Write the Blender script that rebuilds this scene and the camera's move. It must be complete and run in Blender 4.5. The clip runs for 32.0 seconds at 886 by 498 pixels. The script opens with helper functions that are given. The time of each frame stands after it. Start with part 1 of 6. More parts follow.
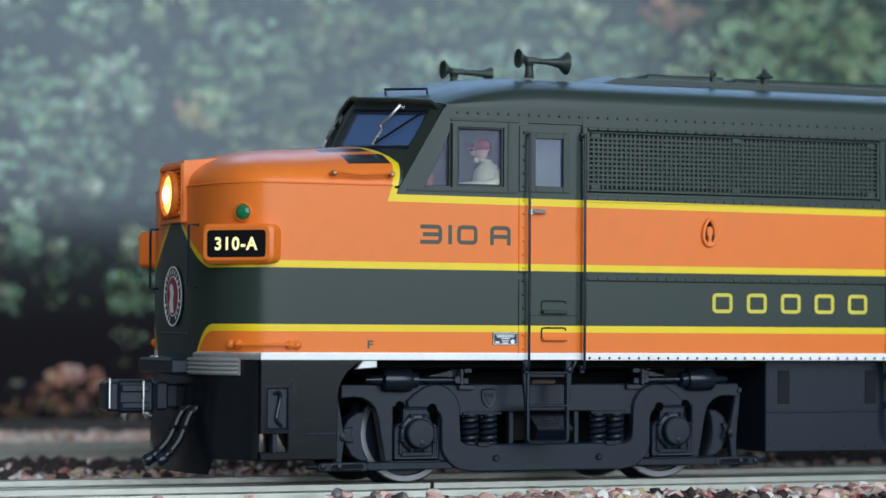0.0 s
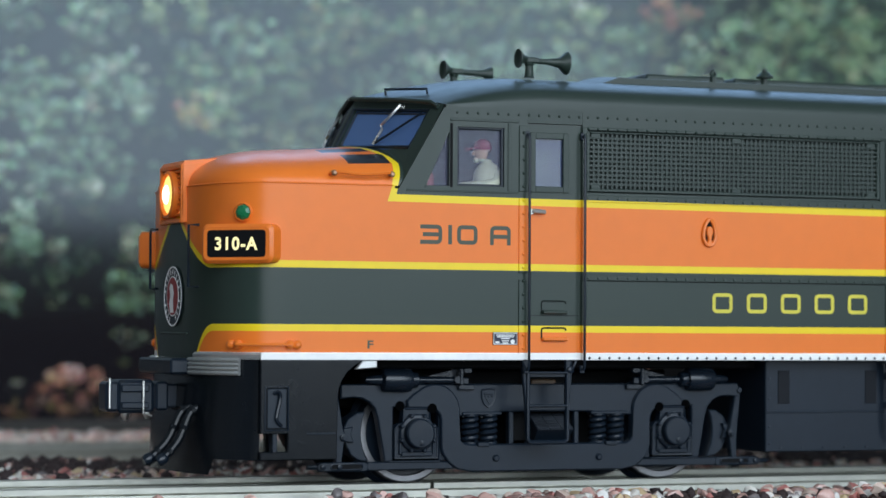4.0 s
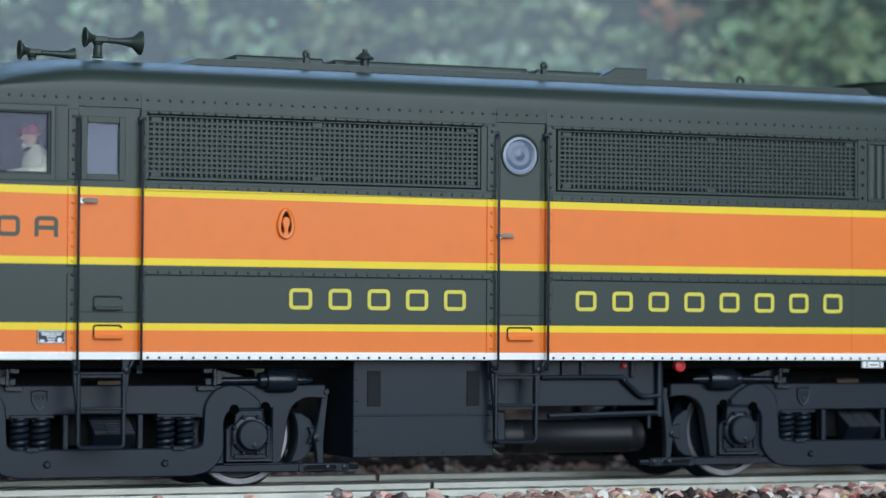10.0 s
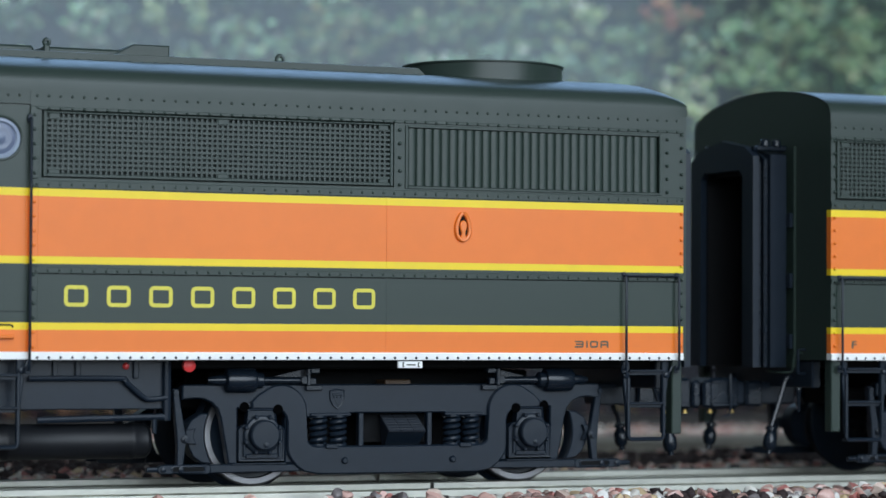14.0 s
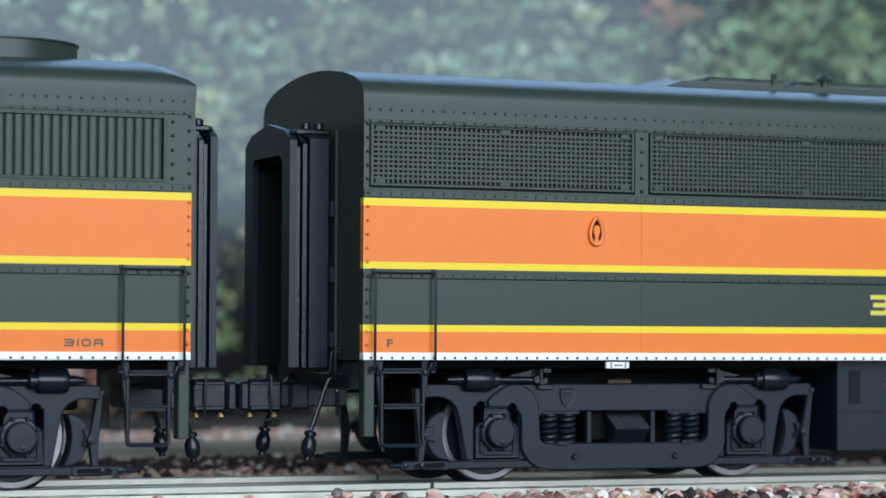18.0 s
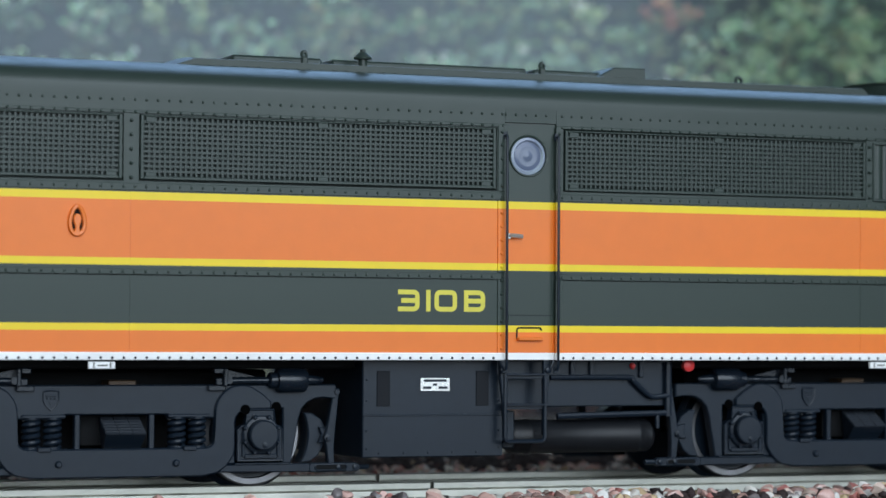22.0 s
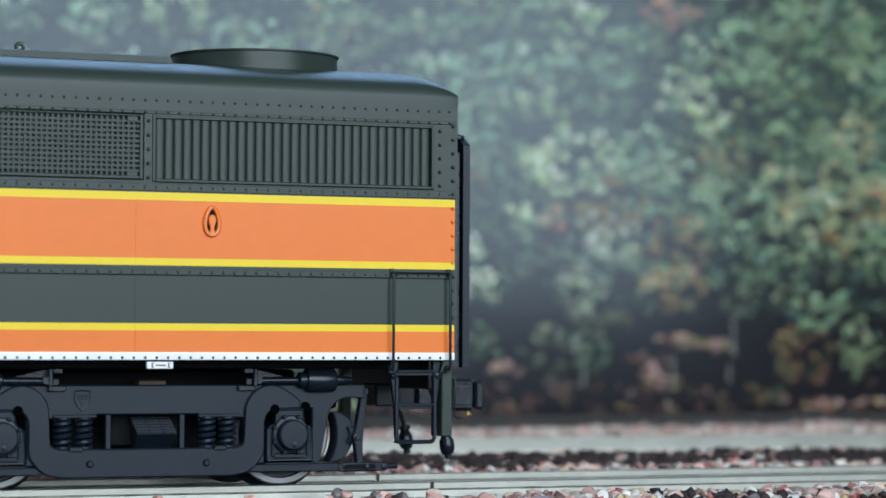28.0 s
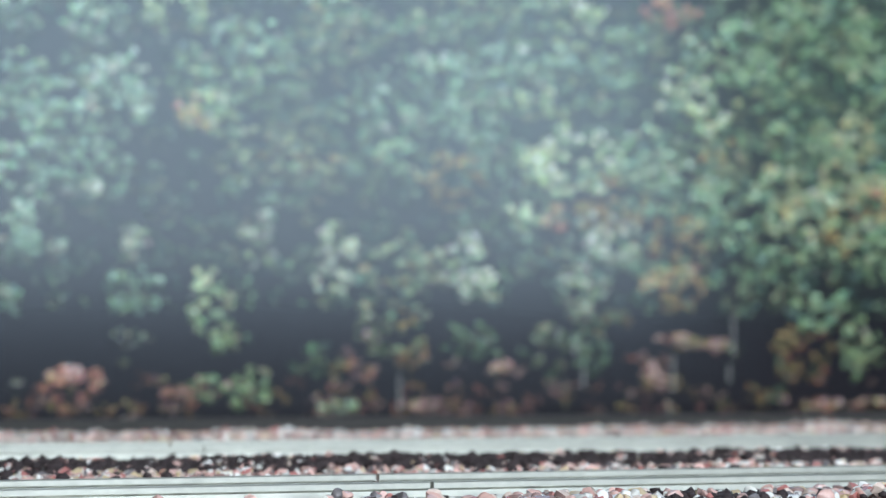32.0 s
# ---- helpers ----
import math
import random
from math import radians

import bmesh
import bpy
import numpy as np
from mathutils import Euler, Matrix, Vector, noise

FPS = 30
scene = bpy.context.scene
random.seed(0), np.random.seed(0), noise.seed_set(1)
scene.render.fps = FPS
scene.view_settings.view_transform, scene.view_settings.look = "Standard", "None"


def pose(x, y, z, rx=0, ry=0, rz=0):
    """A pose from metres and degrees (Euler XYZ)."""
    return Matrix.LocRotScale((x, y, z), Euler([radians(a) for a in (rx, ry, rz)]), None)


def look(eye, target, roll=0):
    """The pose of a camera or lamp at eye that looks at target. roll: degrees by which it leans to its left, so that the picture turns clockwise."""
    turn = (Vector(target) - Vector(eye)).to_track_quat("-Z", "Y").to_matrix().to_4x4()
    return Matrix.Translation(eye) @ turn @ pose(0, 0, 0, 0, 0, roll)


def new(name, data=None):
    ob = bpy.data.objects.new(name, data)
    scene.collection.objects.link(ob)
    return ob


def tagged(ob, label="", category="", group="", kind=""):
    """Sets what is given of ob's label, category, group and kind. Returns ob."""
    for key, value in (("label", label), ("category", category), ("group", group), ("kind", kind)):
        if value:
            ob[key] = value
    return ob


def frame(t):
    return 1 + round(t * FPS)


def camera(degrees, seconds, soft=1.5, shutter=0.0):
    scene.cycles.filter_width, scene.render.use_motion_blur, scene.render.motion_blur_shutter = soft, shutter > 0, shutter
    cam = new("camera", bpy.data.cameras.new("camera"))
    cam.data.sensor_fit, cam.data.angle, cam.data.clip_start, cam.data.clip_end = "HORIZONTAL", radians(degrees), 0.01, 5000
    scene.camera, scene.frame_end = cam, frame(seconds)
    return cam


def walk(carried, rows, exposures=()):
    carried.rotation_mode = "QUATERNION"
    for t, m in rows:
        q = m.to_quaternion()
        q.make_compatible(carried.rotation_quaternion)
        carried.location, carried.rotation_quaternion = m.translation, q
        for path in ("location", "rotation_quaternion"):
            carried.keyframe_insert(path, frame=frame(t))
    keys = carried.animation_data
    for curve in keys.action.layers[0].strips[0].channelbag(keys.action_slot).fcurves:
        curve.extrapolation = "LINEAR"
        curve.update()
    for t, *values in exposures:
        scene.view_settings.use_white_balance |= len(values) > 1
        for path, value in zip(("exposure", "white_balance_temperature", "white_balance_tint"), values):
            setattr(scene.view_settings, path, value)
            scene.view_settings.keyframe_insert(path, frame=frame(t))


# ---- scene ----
cam = camera(19.07, 32.0, soft=1.5)
RAIL = 7.5          # rail top above the baseboard, mm
EYE = (0.0, -0.29367, 0.02503)
AIM = (EYE[0] + 0.38396, EYE[1] + 0.92281, EYE[2] + 0.03115)
walk(cam, [(0.0, look(EYE, AIM, 0.302)), (32.0, look(EYE, AIM, 0.302))], exposures=[(0.0, -.10), (13.4, -.09), (14.5, .0), (16.5, .15), (19.2, .12), (21.0, -.14), (26.5, -.12), (28.5, .08), (30.0, .18), (31.0, .36), (32.0, .42)])
cam.data.dof.use_dof = True
cam.data.dof.focus_distance = 0.299
cam.data.dof.aperture_fstop = 37.0

# ---- light: a tall window behind the camera, in a closed pale room ----
world = bpy.data.worlds.new("sky")
scene.world = world
world.use_nodes = True
wn = world.node_tree
sky = wn.nodes.new("ShaderNodeTexSky")
sky.sky_type = "NISHITA"
sky.sun_disc = False
sky.sun_elevation, sky.sun_rotation = radians(40), radians(200)
wn.links.new(sky.outputs[0], wn.nodes["Background"].inputs[0])
wn.nodes["Background"].inputs[1].default_value = 0.1

WIN = (-1.0, 1.42, 0.06, 1.7)       # window behind the camera: x0, x1, z0, z1
WIN2 = (0.42, 2.6, 0.62, 1.75)      # high window in the wall beyond the backdrop


def window_lamp(w, y, watts, colour):
    lamp = bpy.data.lights.new("window_light", "AREA")
    lamp.shape, lamp.size, lamp.size_y, lamp.energy, lamp.color = "RECTANGLE", w[1] - w[0], w[3] - w[2], watts, colour
    mid = ((w[0] + w[1]) / 2, y, (w[2] + w[3]) / 2)
    new("window_light", lamp).matrix_world = look(mid, (mid[0], 0, mid[2]))


window_lamp(WIN, -1.93, 58.5, (0.765, 0.885, 1.0))
window_lamp(WIN2, 2.43, 25.0, (0.36, 0.62, 1.0))


# ---- mesh tools (millimetres in, metres out) ----
class G:
    """A growing mesh."""

    def __init__(self):
        self.v, self.f = [], []

    def add(self, vs, fs):
        n = len(self.v)
        self.v += [tuple(a) for a in vs]
        self.f += [tuple(i + n for i in a) for a in fs]
        return self

    def box(self, x0, x1, y0, y1, z0, z1, b=0.0):
        if b <= 0:
            return self.add([(x, y, z) for x in (x0, x1) for y in (y0, y1) for z in (z0, z1)],
                            [(0, 1, 3, 2), (4, 6, 7, 5), (0, 4, 5, 1), (2, 3, 7, 6), (0, 2, 6, 4), (1, 5, 7, 3)])
        b = min(b, (x1 - x0) * .45, (y1 - y0) * .45, (z1 - z0) * .45)
        lo, hi, vs, idx = (x0, y0, z0), (x1, y1, z1), [], {}
        for c in range(8):
            s = (c >> 2 & 1, c >> 1 & 1, c & 1)
            for k in range(3):
                p = [(hi[i] if s[i] else lo[i]) + (0 if i == k else (-b if s[i] else b)) for i in range(3)]
                idx[c, k] = len(vs)
                vs.append(p)
        fs = []
        for k in range(3):
            i, j = [(1, 2), (2, 0), (0, 1)][k]
            for s in (0, 1):
                cs = [s << (2 - k) | a << (2 - i) | d << (2 - j) for a, d in ((0, 0), (1, 0), (1, 1), (0, 1))]
                q = [idx[c, k] for c in cs]
                fs.append(tuple(q if s else q[::-1]))
        for k in range(3):
            i, j = [(1, 2), (2, 0), (0, 1)][k]
            for a in (0, 1):
                for d in (0, 1):
                    c0 = a << (2 - i) | d << (2 - j)
                    c1 = c0 | 1 << (2 - k)
                    q = (idx[c0, i], idx[c1, i], idx[c1, j], idx[c0, j])
                    fs.append(q if a == d else q[::-1])
        for c in range(8):
            q = (idx[c, 0], idx[c, 1], idx[c, 2])
            fs.append(q if bin(c).count("1") % 2 else q[::-1])
        return self.add(vs, fs)

    def prism(self, poly, y0, y1, b=0.0):
        """A plate: a polygon (x, z) from y0 (front, chamfered by b) to y1."""
        n = len(poly)
        if sum(poly[i][0] * poly[(i + 1) % n][1] - poly[(i + 1) % n][0] * poly[i][1] for i in range(n)) < 0:
            poly = poly[::-1]
        vs = [(x, y1, z) for x, z in poly]
        rings = 1
        if b > 0:
            ins = []
            for i in range(n):
                p, q, r = Vector(poly[i - 1]), Vector(poly[i]), Vector(poly[(i + 1) % n])
                d0, d1 = (q - p).normalized(), (r - q).normalized()
                m = Vector((-d0.y - d1.y, d0.x + d1.x))
                m = m.normalized() * b / max(0.35, math.cos(d0.angle(d1, 0) / 2)) if m.length > 1e-6 else Vector((0, 0))
                ins.append(q + m)
            vs += [(x, y0 + b, z) for x, z in poly] + [(p.x, y0, p.y) for p in ins]
            rings = 2
        else:
            vs += [(x, y0, z) for x, z in poly]
        fs = [tuple(range(n - 1, -1, -1)), tuple(rings * n + i for i in range(n))]
        for k in range(rings):
            fs += [(k * n + i, k * n + (i + 1) % n, (k + 1) * n + (i + 1) % n, (k + 1) * n + i) for i in range(n)]
        return self.add(vs, [f[::-1] for f in fs] if y0 > y1 else fs)

    def lathe(self, prof, at, axis, n=16, cap=True):
        """prof: (radius, distance along axis)."""
        a = Vector(axis).normalized()
        u = a.orthogonal().normalized()
        w = a.cross(u)
        o = Vector(at)
        vs = [o + a * h + (u * math.cos(6.283185 * i / n) + w * math.sin(6.283185 * i / n)) * r for r, h in prof for i in range(n)]
        fs = [(k * n + i, k * n + (i + 1) % n, (k + 1) * n + (i + 1) % n, (k + 1) * n + i) for k in range(len(prof) - 1) for i in range(n)]
        if cap:
            fs += [tuple(range(n - 1, -1, -1)), tuple((len(prof) - 1) * n + i for i in range(n))]
        return self.add(vs, fs)

    def rod(self, p, q, r, n=8):
        d = Vector(q) - Vector(p)
        return self.lathe([(r, 0), (r, d.length)], p, d, n)

    def tube(self, path, r, n=8):
        pts = [Vector(p) for p in path]
        u = None
        vs, m = [], len(pts)
        for i, p in enumerate(pts):
            d = (pts[min(i + 1, m - 1)] - pts[max(i - 1, 0)]).normalized()
            u = d.orthogonal() if u is None else u - d * u.dot(d)
            u.normalize()
            w = d.cross(u)
            vs += [p + (u * math.cos(6.283185 * k / n) + w * math.sin(6.283185 * k / n)) * r for k in range(n)]
        fs = [(i * n + k, i * n + (k + 1) % n, (i + 1) * n + (k + 1) % n, (i + 1) * n + k) for i in range(m - 1) for k in range(n)]
        fs += [tuple(range(n - 1, -1, -1)), tuple((m - 1) * n + k for k in range(n))]
        return self.add(vs, fs)

    def rivet(self, x, y, z, r=0.22, d=(0, -1, 0)):
        return self.lathe([(r, 0), (r * .85, r * .5), (r * .4, r * .8)], (x, y, z), d, 6)

    def grid(self, rows, close=False):
        """A skin over rows of points."""
        m, n = len(rows), len(rows[0])
        vs = [p for row in rows for p in row]
        e = n if close else n - 1
        return self.add(vs, [(i * n + k, i * n + (k + 1) % n, (i + 1) * n + (k + 1) % n, (i + 1) * n + k) for i in range(m - 1) for k in range(e)])

    def mesh(self, name, ox=0.0, smooth=35):
        me = bpy.data.meshes.new(name)
        me.from_pydata([((x - ox) * .001, y * .001, z * .001) for x, y, z in self.v], [], self.f)
        me.update()
        if smooth:
            me.shade_smooth()
            me.set_sharp_from_angle(angle=radians(smooth))
        return me


def arc(cx, cz, r, a0, a1, n=8):
    return [(cx + r * math.cos(radians(a0 + (a1 - a0) * i / n)), cz + r * math.sin(radians(a0 + (a1 - a0) * i / n))) for i in range(n + 1)]


def smooth_path(pts, n=6):
    """A soft curve through points (Catmull-Rom)."""
    p = [Vector(pts[0])] + [Vector(a) for a in pts] + [Vector(pts[-1])]
    out = []
    for i in range(1, len(p) - 2):
        for k in range(n):
            t = k / n
            a, b, c, d = p[i - 1], p[i], p[i + 1], p[i + 2]
            out.append(.5 * (2 * b + (c - a) * t + (2 * a - 5 * b + 4 * c - d) * t * t + (3 * b - a - 3 * c + d) * t ** 3))
    return out + [p[-2]]


def part(name, g, material, parent, label="", ox=0.0, m=None, smooth=35):
    """Links a mesh as one part under a thing or a part."""
    me = g if isinstance(g, bpy.types.Mesh) else g.mesh(name, ox, smooth)
    if not me.materials:
        me.materials.append(material)
    ob = new(name, me)
    ob.parent = parent
    if m is not None:
        ob.matrix_basis = m
    if label:
        ob["label"] = label
    return ob


def thing(name, label, category, at=(0, 0, 0), group="", kind=""):
    ob = new(name)
    ob.empty_display_size = 0.01
    ob.location = at
    return tagged(ob, label, category, group, kind)


# ---- materials ----
class N:
    """Arithmetic on shader sockets."""
    tree = None

    def __init__(self, s):
        self.s = s

    @staticmethod
    def op(o, *a):
        n = N.tree.nodes.new("ShaderNodeMath")
        n.operation = o
        for i, x in enumerate(a):
            if isinstance(x, N):
                N.tree.links.new(x.s, n.inputs[i])
            else:
                n.inputs[i].default_value = x
        return N(n.outputs[0])

    def __add__(self, o): return N.op("ADD", self, o)
    def __sub__(self, o): return N.op("SUBTRACT", self, o)
    def __rsub__(self, o): return N.op("SUBTRACT", o, self)
    def __mul__(self, o): return N.op("MULTIPLY", self, o)
    def __radd__(self, o): return N.op("ADD", self, o)
    def __rmul__(self, o): return N.op("MULTIPLY", self, o)
    def __gt__(self, o): return N.op("GREATER_THAN", self, o)
    def __lt__(self, o): return N.op("LESS_THAN", self, o)
    def __pow__(self, o): return N.op("POWER", self, o)
    def clip(self): return N.op("MINIMUM", N.op("MAXIMUM", self, 0.0), 1.0)


def mat(name, colour, rough=0.5, metal=0.0, vary=0.12, scale=900.0, bump=0.0, coat=0.0, spec=0.5):
    """A painted or bare surface, with mottling at two scales and a fine relief."""
    m = bpy.data.materials.new(name)
    m.use_nodes = True
    nt = m.node_tree
    b = nt.nodes["Principled BSDF"]
    b.inputs["Roughness"].default_value, b.inputs["Metallic"].default_value = rough, metal
    b.inputs["Coat Weight"].default_value = coat
    b.inputs["Specular IOR Level"].default_value = spec
    co = nt.nodes.new("ShaderNodeTexCoord")
    n1 = nt.nodes.new("ShaderNodeTexNoise")
    n1.inputs["Scale"].default_value, n1.inputs["Detail"].default_value = scale, 6
    n2 = nt.nodes.new("ShaderNodeTexNoise")
    n2.inputs["Scale"].default_value, n2.inputs["Detail"].default_value = scale * .12, 3
    N.tree = nt
    for n in (n1, n2):
        nt.links.new(co.outputs["Object"], n.inputs["Vector"])
    k = (N(n1.outputs["Fac"]) + N(n2.outputs["Fac"]) - 1.0) * (vary * 2) + 1.0
    mx = nt.nodes.new("ShaderNodeVectorMath")
    mx.operation = "SCALE"
    if isinstance(colour, tuple):
        mx.inputs[0].default_value = colour
    else:
        nt.links.new(colour(nt, co), mx.inputs[0])
    nt.links.new(k.s, mx.inputs["Scale"])
    nt.links.new(mx.outputs[0], b.inputs["Base Color"])
    nt.links.new(((N(n1.outputs["Fac"]) - .5) * (rough * .35) + rough).s, b.inputs["Roughness"])
    if bump:
        bp = nt.nodes.new("ShaderNodeBump")
        bp.inputs["Strength"].default_value, bp.inputs["Distance"].default_value = bump, 0.0002
        nt.links.new(n1.outputs["Fac"], bp.inputs["Height"])
        nt.links.new(bp.outputs[0], b.inputs["Normal"])
    return m


ORANGE, YELLOW, GREEN, WHITE, BLACK = (.82, .19, .022), (.84, .61, .014), (.0215, .036, .029), (.88, .89, .88), (.012, .012, .013)


def livery(ox, nose):
    """The colour scheme: bands by height, sweeping up to the headlight on a nosed unit."""
    def colour(nt, co):
        sp = nt.nodes.new("ShaderNodeSeparateXYZ")
        nt.links.new(co.outputs["Object"], sp.inputs[0])
        x, y, z = [N(sp.outputs[i]) * 1000.0 for i in range(3)]
        x = x + ox
        ay = N.op("ABSOLUTE", y)

        def mix(f, a, c):
            n = nt.nodes.new("ShaderNodeMix")
            n.data_type = "RGBA"
            nt.links.new(f.s, n.inputs[0])
            for i, v in ((6, a), (7, c)):
                if isinstance(v, tuple):
                    n.inputs[i].default_value = (*v, 1)
                else:
                    nt.links.new(v, n.inputs[i])
            return n.outputs[2]
        up, low = 24.51, 17.45
        if nose:
            front = x < 100.0
            t = ((10.8 - ay) * (1 / 9)).clip() * front
            up = t ** 1.4 * 5.4 + 24.51
            t2 = ((11.5 - ay) * (1 / 4.5)).clip() * front
            low = t2 ** 2.0 * -4.5 + 17.45
        c = mix(z > 15.1, WHITE, ORANGE)
        c = mix(z > low, c, YELLOW)
        c = mix(z > low + .78, c, GREEN)
        c = mix(z > up, c, YELLOW)
        c = mix(z > up + .8, c, ORANGE)
        if not nose:
            c = mix(z > 31.6, c, YELLOW)
            return mix(z > 32.46, c, GREEN)
        xb = N.op("MINIMUM", (z - 32.0) * .3 + 108.9, ay * .215 + 107.0)
        top = N.op("MAXIMUM", (200.0 - x) * .005, 0.0) + 31.65      # the upper stripe sags a little towards the back
        high = z > top
        c = mix(high * (x > xb - .8), c, YELLOW)
        c = mix((z > top + .84) * (x > xb), c, GREEN)
        for k, (x0, x1, y0, y1) in enumerate(((104.2, 109.3, 12.4, 15.3), (102.6, 108.3, 8.2, 10.9), (100.6, 106.6, 4.0, 6.8))):
            s = (x > x0) * (x < x1) * (ay > y0) * (ay < y1) * (z > 35.2)
            c = mix(s, c, BLACK)
        return c
    return colour


OXA, OXB = 175.0, 361.4
M_LIV_A = mat("livery_paint_cab_unit", livery(OXA, True), .31, vary=.05, scale=500, spec=.36)
M_LIV_B = mat("livery_paint_booster", livery(OXB, False), .31, vary=.05, scale=500, spec=.36)
M_GREEN = mat("dark_green_paint", GREEN, .37, vary=.08, scale=500, spec=.4)
M_ORANGE = mat("orange_paint", ORANGE, .36, vary=.06)
M_PILOT = mat("glossy_black_plastic", (.0045, .0065, .009), .2, vary=.15, bump=.03, spec=.26)
M_BLACK = mat("black_plastic", (.0082, .0145, .0238), .33, vary=.15, bump=.05, spec=.30)
M_GLOSS = mat("semi_gloss_black_plastic", (.0066, .0115, .0185), .24, vary=.2, bump=.12, spec=.42)
M_TANK = mat("dusty_black_tank", (.0085, .0095, .0115), .42, vary=.3, scale=300, bump=.1, spec=.28)
# black lightened in its colour, for top light on treads and a windshield reflection
M_PLATE = mat("lightened_black_plastic", (.020, .025, .033), .45, vary=.25, bump=.1)
M_SLOT = mat("matt_black_mesh", (.0045, .0062, .0095), .55, spec=.2)
M_PAD = mat("tan_plastic", (.10, .056, .026), .5)
# near black: painted shade in slots and behind the trucks, and dark fittings
M_DARK = mat("recess_shade_and_dark_parts", (.0055, .006, .0068), .7, spec=.12)
# body green darkened, for shade behind the mesh and round footholds; also door joints
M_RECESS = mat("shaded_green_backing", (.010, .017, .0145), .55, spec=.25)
# near-zero black that paints in the shade of holes and gaps
M_VOID = mat("hole_shade_black", (.0012, .0013, .0015), .9, spec=.02)
M_WHITE = mat("white_lettering", WHITE, .5)
M_YELLOW = mat("yellow_lettering", (.68, .60, .06), .45)
M_DKLET = mat("dark_green_lettering", (.06, .07, .045), .5)
M_NAVY = mat("dark_blue_print", (.012, .018, .045), .4)
M_METAL = mat("bright_metal", (.62, .62, .60), .28, 1.0, vary=.1)
M_TREAD = mat("wheel_tread_metal", (.24, .24, .25), .36, .85, vary=.2, scale=900, bump=.06)
M_SILVER = mat("silver_paint", (.55, .56, .55), .3, .7)
M_RED = mat("red_paint", (.75, .05, .05), .4)
M_CRIMSON = mat("dark_red_paint", (.30, .018, .022), .4)
M_COPPER = mat("worn_bronze", (.36, .21, .13), .38, .7, vary=.3)
M_BRASS = mat("brass_screw", (.70, .50, .18), .3, 1.0)
M_RAIL = mat("nickel_silver_rail", (.44, .44, .39), .38, .8, vary=.18, scale=700, bump=.1)
M_RAIL_DULL = mat("dark_matt_rail", (.035, .032, .029), .7, 0.0, vary=.3, scale=700, bump=.2)
M_TIE = mat("dark_brown_plastic_tie", (.035, .028, .024), .7, vary=.3, bump=.3)
M_PAPER = None
M_ROOM = mat("pale_wall_paint", (.50, .50, .49), .9, scale=8)
M_BOARD = mat("brown_baseboard", (.055, .035, .027), .9, vary=.4, scale=250, bump=.5)


def glass(name, tint, rough=0.05, clear=0.75):
    m = bpy.data.materials.new(name)
    m.use_nodes = True
    nt = m.node_tree
    b = nt.nodes["Principled BSDF"]
    b.inputs["Base Color"].default_value = (*tint, 1)
    b.inputs["Roughness"].default_value = rough
    t = nt.nodes.new("ShaderNodeBsdfTransparent")
    mx = nt.nodes.new("ShaderNodeMixShader")
    mx.inputs[0].default_value = clear
    nt.links.new(b.outputs[0], mx.inputs[1])
    nt.links.new(t.outputs[0], mx.inputs[2])
    nt.links.new(mx.outputs[0], nt.nodes["Material Output"].inputs[0])
    return m


M_GLASS = glass("clear_plastic_glazing", (.17, .19, .29), .05, .80)
M_MILK = glass("milky_plastic_glazing", (.32, .37, .48), .22, .2)
M_LENS = glass("inner_lens_plastic", (.13, .16, .24), .2, .15)
M_HAZY = glass("hazy_door_glazing", (.050, .072, .150), .09, .3)
# blue in the pane's colour stands in for a reflected sky
M_SHIELD = glass("windshield_glazing", (.13, .25, .54), .04, .36)


def glow(name, colour, strength):
    m = bpy.data.materials.new(name)
    m.use_nodes = True
    b = m.node_tree.nodes["Principled BSDF"]
    b.inputs["Base Color"].default_value = (*colour, 1)
    b.inputs["Emission Color"].default_value = (*colour, 1)
    b.inputs["Emission Strength"].default_value = strength
    return m


M_LAMP = glow("lit_headlight", (1.0, .76, .20), 1.3)
M_BULB = glow("lit_bulb", (1.0, .93, .62), 5.0)
M_BOARD_LIT = glow("lit_number_figures", (.95, .84, .42), .6)
M_GEM = mat("green_jewel", (.01, .16, .06), .1, vary=.3)


def stones_material(name, rough, bump):
    def colour(nt, co):
        g = nt.nodes.new("ShaderNodeNewGeometry")
        r = nt.nodes.new("ShaderNodeValToRGB")
        nt.links.new(g.outputs["Random Per Island"], r.inputs[0])
        e = r.color_ramp
        e.interpolation = "CONSTANT"
        cs = ((0, (.70, .68, .62)), (.12, (.68, .42, .36)), (.28, (.60, .46, .28)), (.36, (.42, .16, .14)), (.46, (.66, .52, .44)),
              (.58, (.26, .16, .14)), (.68, (.60, .38, .33)), (.78, (.17, .15, .15)), (.87, (.78, .75, .71)))
        while len(e.elements) < len(cs):
            e.elements.new(1)
        for el, (p, c) in zip(e.elements, cs):
            el.position, el.color = p, (*c, 1)
        return r.outputs[0]
    return mat(name, colour, rough, vary=.35, scale=1200, bump=bump)


M_STONE = stones_material("mixed_ballast_stone", .55, .4)
M_GLASSY = stones_material("glassy_ballast_stone", .22, .25)
M_CLINKER = mat("dark_cinder", (.035, .022, .022), .75, vary=.5, scale=1500, bump=.8)


